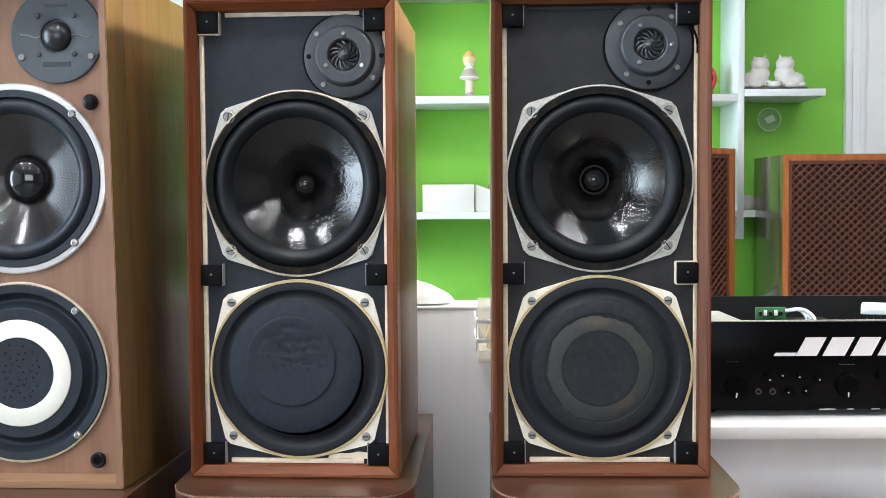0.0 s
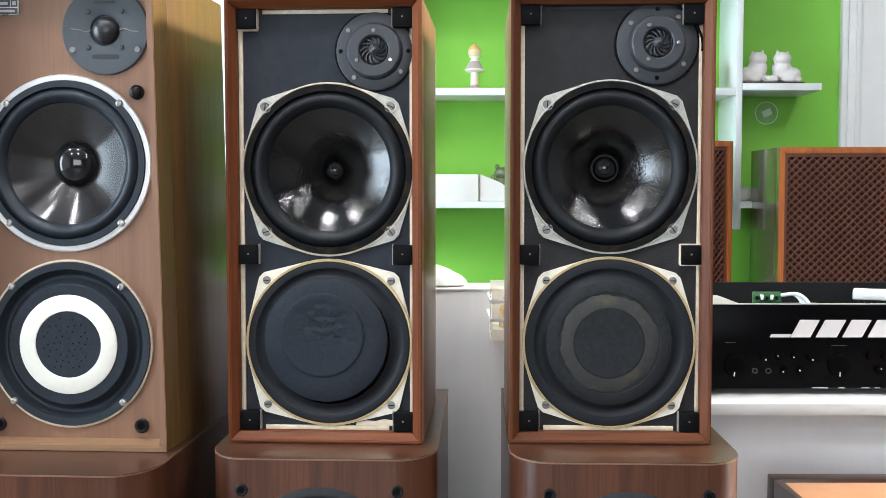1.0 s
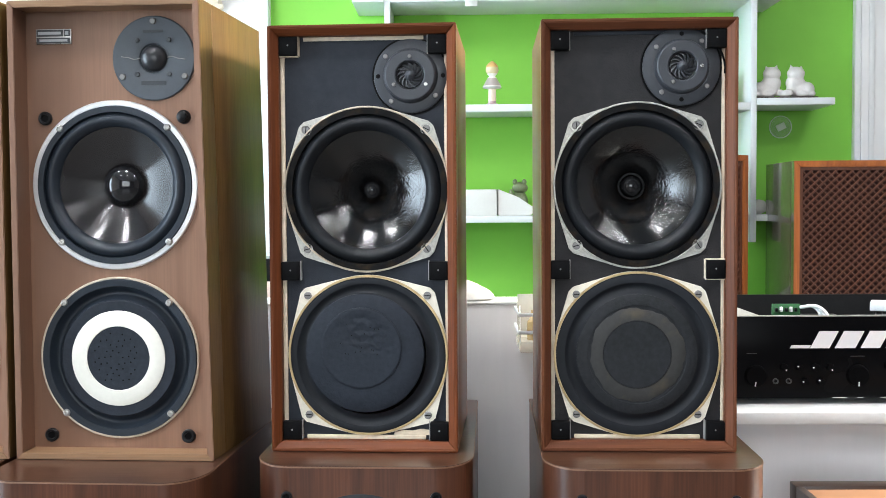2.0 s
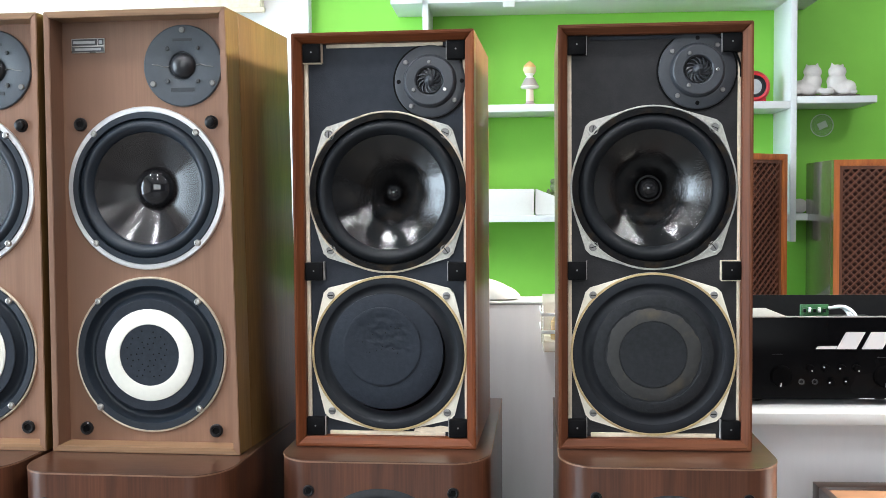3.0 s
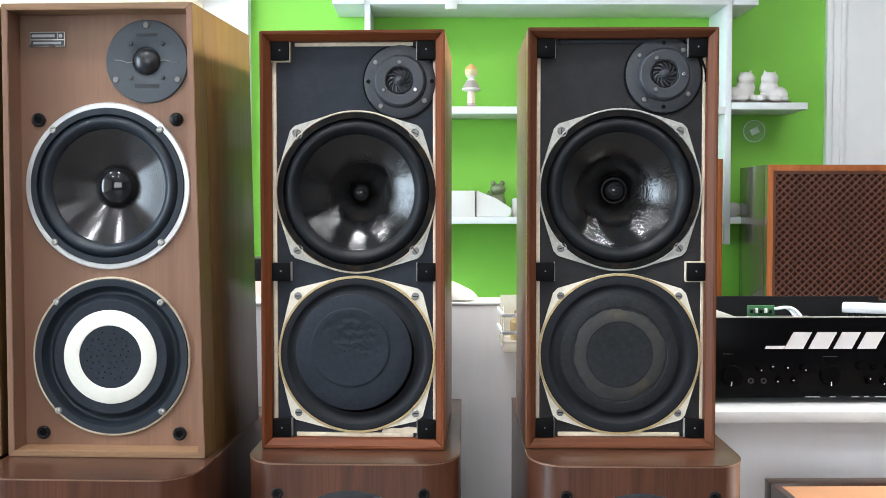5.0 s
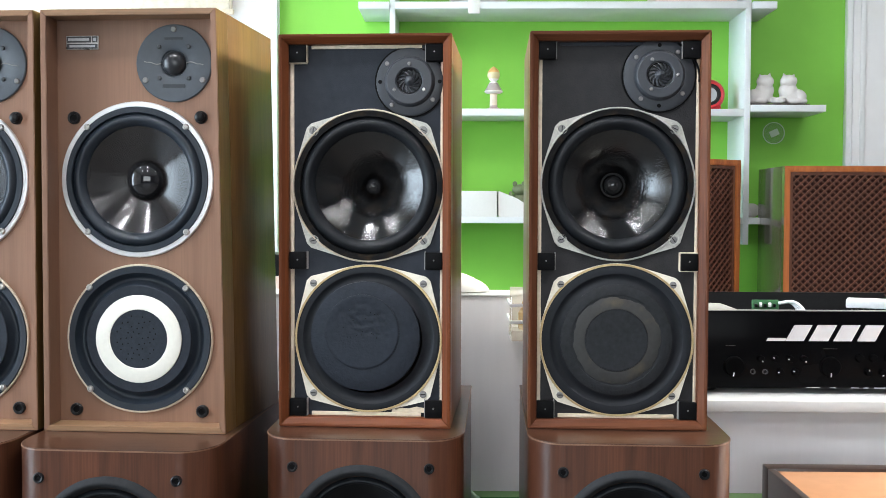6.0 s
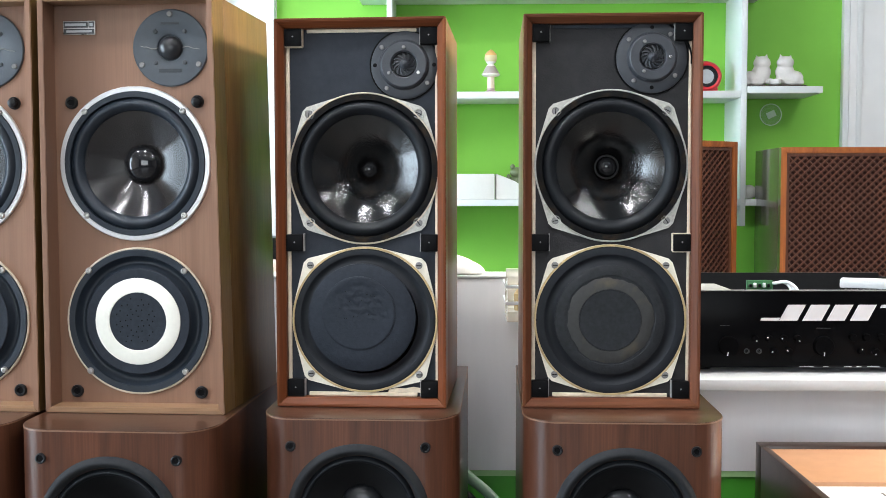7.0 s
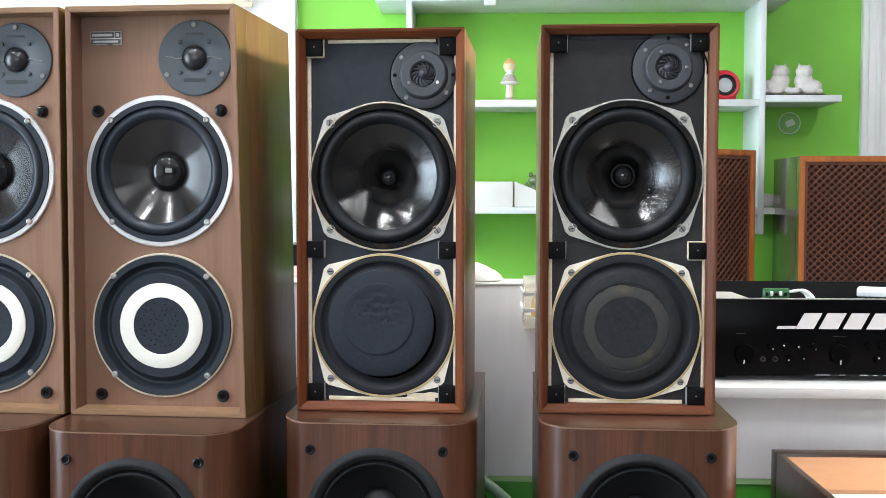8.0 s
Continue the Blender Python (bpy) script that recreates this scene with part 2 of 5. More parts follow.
M["dome_matt"] = material("satin_black_dome", (0.016, 0.017, 0.02), 0.3, spread=0.2)
M["plate"] = material("grey_black_plastic_plate", (0.034, 0.038, 0.046), 0.42, spread=0.15, bump=0.15, bump_scale=600)
M["plate_blue"] = material("blue_grey_plate", (0.050, 0.060, 0.072), 0.42, spread=0.12, bump=0.12, bump_scale=600)
M["plate_ink"] = material("faded_black_print", (0.022, 0.026, 0.032), 0.5)
M["plate_dark"] = material("black_plastic", (0.007, 0.007, 0.008), 0.35, spread=0.2, ior=1.3)
M["screw"] = material("zinc_screw", (0.48, 0.47, 0.45), 0.3, metal=0.85, spread=0.3, scale=200)
M["screw_dull"] = material("dull_screw", (0.22, 0.215, 0.21), 0.45, metal=0.6, spread=0.3, scale=200)
M["pad"] = material("black_corner_block", (0.005, 0.005, 0.0055), 0.5, spread=0.3, ior=1.15)
M["badge_ink"] = material("dark_badge", (0.05, 0.05, 0.055), 0.4)
M["badge_mark"] = material("grey_badge_print", (0.42, 0.43, 0.45), 0.5)
M["screw_dark"] = material("blackened_screw", (0.07, 0.075, 0.08), 0.35, metal=0.6, spread=0.3, scale=200)
M["white_mark"] = material("white_print", (0.72, 0.72, 0.73), 0.5, spread=0.03)
M["amp_face"] = material("black_lacquered_panel", (0.003, 0.003, 0.0035), 0.2, spread=0.2, ior=1.12)
M["knob"] = material("matt_black_knob", (0.003, 0.003, 0.0033), 0.7, spread=0.2, ior=1.06)
M["amp_case"] = material("black_sheet_metal", (0.012, 0.012, 0.013), 0.45, spread=0.2, ior=1.3)
M["amp_grey"] = material("grey_chassis", (0.30, 0.29, 0.28), 0.5, spread=0.2)
M["circuit"] = material("green_circuit_board", (0.03, 0.13, 0.045), 0.4, spread=0.3, scale=120)
M["white_plastic"] = material("white_plastic", (0.80, 0.81, 0.82), 0.35, spread=0.05)
M["shelf"] = material("white_shelf_board", (0.67, 0.68, 0.67), 0.4, spread=0.03)
M["counter"] = material("pale_grey_laminate", (0.77, 0.76, 0.77), 0.45, spread=0.04, scale=14, stretch=(1, 1, 0.15))
M["ceiling_grey"] = material("grey_ceiling_paint", (0.26, 0.26, 0.27), 0.7, spread=0.05, scale=4)
# for the unseen side and front walls; dark to dim reflections in glossy blacks
M["wall_dark"] = material("unseen_dark_wall", (0.16, 0.152, 0.15), 0.6, spread=0.08, scale=4)
M["green"] = material("green_wall_paint", (0.212, 0.545, 0.055), 0.6, spread=0.04, scale=4, bump=0.12, bump_scale=120)
M["green_dark"] = material("dark_green_plinth", (0.05, 0.28, 0.02), 0.4, spread=0.08, scale=8)
M["green_lip"] = material("pale_green_strip", (0.30, 0.50, 0.22), 0.5, spread=0.05)
M["hook_rim"] = material("pale_clear_rim", (0.62, 0.74, 0.58), 0.3, spread=0.05)
M["wall_white"] = material("white_wall_paint", (0.79, 0.765, 0.745), 0.7, spread=0.03, scale=4, bump=0.1, bump_scale=120)
M["trim"] = material("white_trim", (0.75, 0.74, 0.72), 0.5, spread=0.02)
M["tiles"] = material("grey_floor", (0.085, 0.08, 0.075), 0.35, spread=0.15, scale=6)
M["ceramic"] = material("white_ceramic", (0.70, 0.66, 0.63), 0.35, spread=0.08, scale=60, bump=0.2, bump_scale=120)
M["pink"] = material("pinkish_ceramic", (0.66, 0.50, 0.44), 0.4, spread=0.2, scale=60)
M["frog"] = material("olive_ceramic", (0.16, 0.19, 0.10), 0.35, spread=0.3, scale=60)
M["red"] = material("red_plastic", (0.55, 0.02, 0.03), 0.35, spread=0.08)
M["paper"] = material("white_card", (0.67, 0.66, 0.62), 0.6, spread=0.03)
M["tan"] = material("tan_board", (0.52, 0.27, 0.145), 0.5, spread=0.08, scale=10)
M["beige"] = material("beige_marbled_board", (0.66, 0.58, 0.46), 0.5, spread=0.3, scale=12)
M["rack"] = material("pale_clear_rack", (0.85, 0.80, 0.68), 0.25, spread=0.08)
M["rack"].node_tree.nodes["Principled BSDF"].inputs["Alpha"].default_value = 0.5
M["amber"] = material("amber_liquid", (0.55, 0.36, 0.14), 0.2, spread=0.1)
M["amber"].node_tree.nodes["Principled BSDF"].inputs["Alpha"].default_value = 0.6
M["film"] = material("thin_clear_plastic", (0.75, 0.85, 0.75), 0.2, spread=0.05)
M["film"].node_tree.nodes["Principled BSDF"].inputs["Alpha"].default_value = 0.18
M["smoke"] = material("smoky_plastic", (0.25, 0.205, 0.155), 0.3, spread=0.15, scale=10)
M["smoke"].node_tree.nodes["Principled BSDF"].inputs["Alpha"].default_value = 0.93
M["acrylic"] = clear("clear_acrylic", (0.93, 0.96, 0.94), 0.05)
M["lamp_glow"] = glowing("lamp_diffuser", (0.96, 0.97, 1.0), 232.0)
M["painted"] = material("painted_ceramic", (0.6, 0.5, 0.45), 0.4)
nt = M["painted"].node_tree
sep, paint = nt.nodes.new("ShaderNodeSeparateXYZ"), nt.nodes.new("ShaderNodeValToRGB")
nt.links.new([n for n in nt.nodes if n.type == "TEX_COORD"][0].outputs["Object"], sep.inputs[0])
span = nt.nodes.new("ShaderNodeMath")
span.operation, span.inputs[1].default_value = "DIVIDE", 0.16
nt.links.new(sep.outputs[2], span.inputs[0])
nt.links.new(span.outputs[0], paint.inputs[0])
paint.color_ramp.interpolation = "CONSTANT"
for k, (at, col) in enumerate(((0.0, (0.45, 0.30, 0.30)), (0.10, (0.72, 0.58, 0.45)), (0.37, (0.80, 0.74, 0.70)), (0.43, (0.40, 0.33, 0.30)), (0.60, (0.80, 0.76, 0.72)), (0.70, (0.62, 0.52, 0.30)), (0.84, (0.66, 0.38, 0.14)))):
    el = paint.color_ramp.elements[k] if k < 2 else paint.color_ramp.elements.new(at)
    el.position, el.color = at, (*col, 1)
nt.links.new(paint.outputs[0], nt.nodes["Principled BSDF"].inputs["Base Color"])
M["outdoor"] = glowing("pale_daylight", (0.80, 0.90, 1.0), 3.0)


# ---- mesh helpers ----
def add_box(bm, x0, x1, y0, y1, z0, z1, bevel=0.0, segments=2):
    r = bmesh.ops.create_cube(bm, size=1.0, matrix=Matrix.LocRotScale(((x0 + x1) / 2, (y0 + y1) / 2, (z0 + z1) / 2), None, (x1 - x0, y1 - y0, z1 - z0)))
    if bevel:
        edges = list({e for v in r["verts"] for e in v.link_edges})
        bmesh.ops.bevel(bm, geom=edges, offset=bevel, segments=segments, affect="EDGES", profile=0.5)
    return bm


def box(x0, x1, y0, y1, z0, z1, bevel=0.0, segments=2):
    return add_box(bmesh.new(), x0, x1, y0, y1, z0, z1, bevel, segments)


def lathe(profile, cx=0.0, cz=0.0, segments=64, bm=None, axis="y"):
    """Turns rows of (radius, depth) about an axis through (cx, cz)."""
    bm = bm or bmesh.new()
    rings = []
    for r, d in profile:
        if r < 1e-6:
            p = (cx, d, cz) if axis == "y" else (cx, cz, d)
            rings.append([bm.verts.new(p)])
        else:
            ring = []
            for k in range(segments):
                a = 2 * math.pi * k / segments
                p = (cx + r * math.cos(a), d, cz + r * math.sin(a)) if axis == "y" else (cx + r * math.cos(a), cz + r * math.sin(a), d)
                ring.append(bm.verts.new(p))
            rings.append(ring)
    for a, b in zip(rings, rings[1:]):
        for k in range(segments):
            q = [a[k % len(a)], a[(k + 1) % len(a)], b[(k + 1) % len(b)], b[k % len(b)]]
            q = list(dict.fromkeys(q))
            if len(q) > 2:
                bm.faces.new(q)
    bmesh.ops.recalc_face_normals(bm, faces=bm.faces)
    return bm


def roll(r0, r1, y, height, steps=10):
    """Profile of a half-round roll between two radii; height > 0 comes forward."""
    return [(r0 + (r1 - r0) * k / steps, y - height * math.sin(math.pi * k / steps)) for k in range(steps + 1)]


def bowl(r0, y0, r1, y1, curve=0.0, steps=12):
    return [(r0 + (r1 - r0) * k / steps, y0 + (y1 - y0) * k / steps + curve * math.sin(math.pi * k / steps)) for k in range(steps + 1)]


def cap(r, y, height, steps=8):
    """Profile of a dome of that radius whose rim lies at y."""
    return [(r * math.cos(math.pi / 2 * k / steps), y - height * math.sin(math.pi / 2 * k / steps)) for k in range(steps)] + [(0, y - height)]


def circle(cx, cz, r, n=64):
    return [(cx + r * math.cos(2 * math.pi * k / n), cz + r * math.sin(2 * math.pi * k / n)) for k in range(n)]


def sheet(outline, holes, y0, y1, flat=False):
    """A plate with holes, from y0 (front) to y1; flat: lies level, y0 top and y1 bottom in z."""
    bm = bmesh.new()
    edges = []
    for loop in [outline, *holes]:
        vs = [bm.verts.new((x, y0, z)) if not flat else bm.verts.new((x, z, y0)) for x, z in loop]
        edges += [bm.edges.new((vs[k], vs[(k + 1) % len(vs)])) for k in range(len(vs))]
    bmesh.ops.triangle_fill(bm, use_beauty=True, use_dissolve=False, edges=edges)
    r = bmesh.ops.extrude_face_region(bm, geom=list(bm.faces))
    off = (0, y1 - y0, 0) if not flat else (0, 0, y1 - y0)
    bmesh.ops.translate(bm, verts=[v for v in r["geom"] if isinstance(v, bmesh.types.BMVert)], vec=off)
    bmesh.ops.recalc_face_normals(bm, faces=bm.faces)
    return bm


def hull(points):
    points = sorted(points)

    def half(seq):
        out = []
        for p in seq:
            while len(out) > 1 and (out[-1][0] - out[-2][0]) * (p[1] - out[-2][1]) - (out[-1][1] - out[-2][1]) * (p[0] - out[-2][0]) <= 0:
                out.pop()
            out.append(p)
        return out

    return half(points)[:-1] + half(points[::-1])[:-1]


def blob(bm, x, y, z, rx, ry, rz, turn=(0, 0, 0), seg=20):
    m = Matrix.LocRotScale((x, y, z), Euler([radians(a) for a in turn]), (rx, ry, rz))
    bmesh.ops.create_uvsphere(bm, u_segments=seg, v_segments=seg // 2 + 2, radius=1.0, matrix=m)
    return bm


def spike(bm, x, y, z, r1, r2, depth, turn=(0, 0, 0), seg=16):
    m = pose(x, y, z, *turn)
    bmesh.ops.create_cone(bm, cap_ends=True, segments=seg, radius1=r1, radius2=r2, depth=depth, matrix=m)
    return bm


def finish(ob, bm, mat, smooth=True):
    bm.normal_update()
    bm.to_mesh(ob.data)
    bm.free()
    ob.data.materials.append(mat)
    if smooth:
        ob.data.polygons.foreach_set("use_smooth", [True] * len(ob.data.polygons))
        ob.data.set_sharp_from_angle(angle=radians(35))
    return ob


def part(name, bm, mat, parent, label=""):
    ob = new(name, bpy.data.meshes.new(name))
    finish(ob, bm, mat)
    ob.parent = parent
    return tagged(ob, label) if label else ob


def single(name, bm, mat, label, category, group="", kind="", m=None):
    ob = new(name, bpy.data.meshes.new(name))
    finish(ob, bm, mat)
    if m is not None:
        ob.matrix_world = m
    return tagged(ob, label, category, group, kind)


def thing(name, m, label, category, group="", kind=""):
    ob = new(name)
    ob.matrix_world = m
    ob.empty_display_size = 0.05
    return tagged(ob, label, category, group, kind)


# ---- the room ----
BACK, LEFT, RIGHT, FRONT, TOP = 3.64, -3.4, 3.2, -5.0, 3.1
single("floor", box(LEFT - 0.2, RIGHT + 0.2, FRONT - 0.2, BACK + 0.2, -0.12, 0.0), M["tiles"], "grey floor of the shop", "floor", kind="structure")
single("ceiling", box(LEFT - 0.2, RIGHT + 0.2, FRONT - 0.2, BACK + 0.2, TOP, TOP + 0.15), M["ceiling_grey"], "grey painted ceiling", "ceiling", kind="structure")
single("wall_north", box(-0.725, 1.43, BACK, BACK + 0.2, 0, TOP), M["green"], "bright green painted wall behind the shelves", "wall", kind="structure")
single("wall_north_west", box(LEFT - 0.2, -0.725, BACK - 0.02, BACK + 0.2, 0, TOP), M["wall_white"], "white painted wall beside the green wall", "wall", kind="structure")
single("wall_north_east", box(1.43, RIGHT + 0.2, BACK - 0.035, BACK + 0.2, 0, TOP), M["wall_white"], "white painted wall beside the green wall", "wall", kind="structure")
# east and south walls are out of view, darkened to shape the reflections
single("wall_east", sheet([(FRONT, 0), (BACK - 0.06, 0), (BACK - 0.06, TOP), (FRONT, TOP)], [[(1.5, 2.05), (2.5, 2.05), (2.5, 2.75), (1.5, 2.75)]], 0, 0.2), M["wall_dark"], "unseen side wall kept dark brown-grey, with a high window", "wall", kind="structure", m=pose(RIGHT + 0.2, 0, 0, 0, 0, 90))
single("wall_south", sheet([(LEFT - 0.2, 0), (RIGHT + 0.2, 0), (RIGHT + 0.2, TOP), (LEFT - 0.2, TOP)], [[(-2.3, 0.7), (0.7, 0.7), (0.7, 2.7), (-2.3, 2.7)]], FRONT - 0.2, FRONT), M["wall_dark"], "unseen front wall kept dark brown-grey, with a wide shopfront opening", "wall", kind="structure")
single("wall_west", sheet([(FRONT, 0), (BACK - 0.02, 0), (BACK - 0.02, TOP), (FRONT, TOP)], [[(-0.7, 0.06), (1.3, 0.06), (1.3, 2.3), (-0.7, 2.3)], [(2.0, 1.1), (3.2, 1.1), (3.2, 2.5), (2.0, 2.5)]], 0, 0.2), M["wall_white"], "plain white wall with a window opening", "wall", kind="structure", m=pose(LEFT, 0, 0, 0, 0, 90))
single("trim", box(1.408, 1.43, BACK - 0.03, BACK, 0, TOP, 0.003), M["trim"], "white corner trim along the green wall", "trim", kind="structure")
single("trim", box(1.455, 1.475, BACK - 0.040, BACK - 0.0352, 0, TOP, 0.002), M["trim"], "white vertical trim strip on the wall", "trim", kind="structure")
single("trim", box(-0.75, -0.727, BACK - 0.045, BACK - 0.02, 0, TOP, 0.003), M["trim"], "white corner trim along the green wall", "trim", kind="structure")
window = thing("window_1", pose(LEFT - 0.1, 0.3, 1.18, 0, 0, 90), "white framed glazed shop door in daylight", "window", kind="structure")
part("window_frame", sheet([(-1.0, -1.12), (1.0, -1.12), (1.0, 1.12), (-1.0, 1.12)], [[(-0.93, -1.05), (-0.03, -1.05), (-0.03, 1.05), (-0.93, 1.05)], [(0.03, -1.05), (0.93, -1.05), (0.93, 1.05), (0.03, 1.05)]], -0.03, 0.03), M["trim"], window)
window = thing("window_2", pose(LEFT - 0.1, 2.6, 1.8, 0, 0, 90), "white framed window in daylight", "window", kind="structure")
part("window_frame", sheet([(-0.6, -0.7), (0.6, -0.7), (0.6, 0.7), (-0.6, 0.7)], [[(-0.54, -0.64), (-0.025, -0.64), (-0.025, 0.64), (-0.54, 0.64)], [(0.025, -0.64), (0.54, -0.64), (0.54, 0.64), (0.025, 0.64)]], -0.03, 0.03), M["trim"], window)
window = thing("window_3", pose(RIGHT + 0.1, 2.0, 2.4, 0, 0, 90), "small high window in daylight", "window", kind="structure")
part("window_frame", sheet([(-0.5, -0.35), (0.5, -0.35), (0.5, 0.35), (-0.5, 0.35)], [[(-0.45, -0.30), (-0.02, -0.30), (-0.02, 0.30), (-0.45, 0.30)], [(0.02, -0.30), (0.45, -0.30), (0.45, 0.30), (0.02, 0.30)]], -0.03, 0.03), M["trim"], window)
single("backdrop", box(4.9, 5.0, -3, 5, 0, 6), M["outdoor"], "pale daylight outside the high window", "backdrop", kind="structure")
single("backdrop", box(-5.2, -5.1, -5, 4, -1, 5), M["outdoor"], "pale daylight outside the window", "backdrop", kind="structure")


def ceiling_light():
    lamp = thing("ceiling_light", pose(0, 0, TOP), "unseen round white ceiling light with glowing diffuser", "ceiling light", "ceiling lights")
    part("frame", lathe([(0.115, 0), (0.115, -0.03), (0.10, -0.03), (0.10, 0)], segments=40, axis="z"), M["trim"], lamp)
    part("diffuser", lathe([(0.10, -0.012), (0.06, -0.02), (0, -0.022)], segments=40, axis="z"), M["lamp_glow"], lamp)
    return lamp


first = ceiling_light()
# unseen lights; the last two are added to brighten left background and right counter
spots = [(x, y) for y in (-1.5, 0.1, 0.95) for x in (-1.8, -0.55, 1.9)] + [(-1.6, 2.1), (1.2, -0.2)]
first.matrix_world = pose(*spots[0], TOP)
for sx, sy in spots[1:]:
    copy_thing(first, pose(sx, sy, TOP))


# ---- loudspeakers ----
def screw(parent, x, z, y, r=0.0045, mat="screw", slot=True):
    bm = lathe([(r, y), (r, y - 0.0012), (r * 0.8, y - 0.0020), (0, y - 0.0022)], x, z, 14)
    s = part("screw", bm, M[mat], parent)
    if slot:
        part("slot", box(x - r * 0.7, x + r * 0.7, y - 0.0024, y - 0.0018, z - r * 0.13, z + r * 0.13), M["plate_dark"], s)
    return s


def open_front(parent, W, H, D, lip, recess, slope, mats, side, band=0.5):
    """Cabinet: mitred rim, side panels, top, bottom and back; the front rim lies at y = 0."""
    rim, level = mats
    w = W / 2
    for s, name in ((-1, "rim_upright"), (1, "rim_upright")):
        bm = bmesh.new()
        prof = [(s * w, 0, 0.0), (s * (w - lip * band), 0, lip * band), (s * (w - lip), slope, lip), (s * (w - lip), recess + 0.012, lip), (s * w, recess + 0.012, 0.0)]
        low = [bm.verts.new((x, y, i)) for x, y, i in prof]
        high = [bm.verts.new((x, y, H - i)) for x, y, i in prof]
        for k in range(5):
            bm.faces.new([low[k], low[(k + 1) % 5], high[(k + 1) % 5], high[k]])
        bm.faces.new(low), bm.faces.new(high[::-1])
        bmesh.ops.recalc_face_normals(bm, faces=bm.faces)
        bmesh.ops.bevel(bm, geom=list(bm.edges), offset=0.0009, segments=2, affect="EDGES")
        up = part(name, bm, rim, parent)
        up.data.materials.append(side)
        for p in up.data.polygons:
            if p.normal.x * s > 0.98 and abs(p.center.x) > w - 0.001:
                p.material_index = 1
    for z, s, name in ((0, 1, "rim_bottom"), (H, -1, "rim_top")):
        bm = bmesh.new()
        prof = [(z, 0, 0.0), (z + s * lip * band, 0, lip * band), (z + s * lip, slope, lip), (z + s * lip, recess + 0.012, lip), (z, recess + 0.012, 0.0)]
        a = [bm.verts.new((-w + i, y, q)) for q, y, i in prof]
        b = [bm.verts.new((w - i, y, q)) for q, y, i in prof]
        for k in range(5):
            bm.faces.new([a[k], a[(k + 1) % 5], b[(k + 1) % 5], b[k]])
        bm.faces.new(a), bm.faces.new(b[::-1])
        bmesh.ops.recalc_face_normals(bm, faces=bm.faces)
        bmesh.ops.bevel(bm, geom=list(bm.edges), offset=0.0009, segments=2, affect="EDGES")
        part(name, bm, level, parent)
    y = recess + 0.0125
    part("side_panel", box(-w, -w + 0.012, y, D, 0, H, 0.0012), side, parent)
    part("side_panel", box(w - 0.012, w, y, D, 0, H, 0.0012), side, parent)
    part("top_panel", box(-w + 0.012, w - 0.012, y, D, H - 0.012, H, 0.001), side, parent)
    part("bottom_panel", box(-w + 0.012, w - 0.012, y, D, 0, 0.012, 0.001), side, parent)
    part("back_panel", box(-w + 0.012, w - 0.012, D - 0.012, D - 0.001, 0.012, H - 0.012), M["dark_wood"], parent)


def eared(cx, cz, r, ear, half, n=72):
    """Round chassis outline with four diagonal ears."""
    pts = circle(cx, cz, r, n)
    for k in range(4):
        a = math.pi / 4 + k * math.pi / 2
        for s in (-1, -0.45, 0.45, 1):
            d = ear - (0.004 if abs(s) == 1 else 0)
            pts.append((cx + d * math.cos(a) - s * half * math.sin(a), cz + d * math.sin(a) + s * half * math.cos(a)))
    return hull(pts)


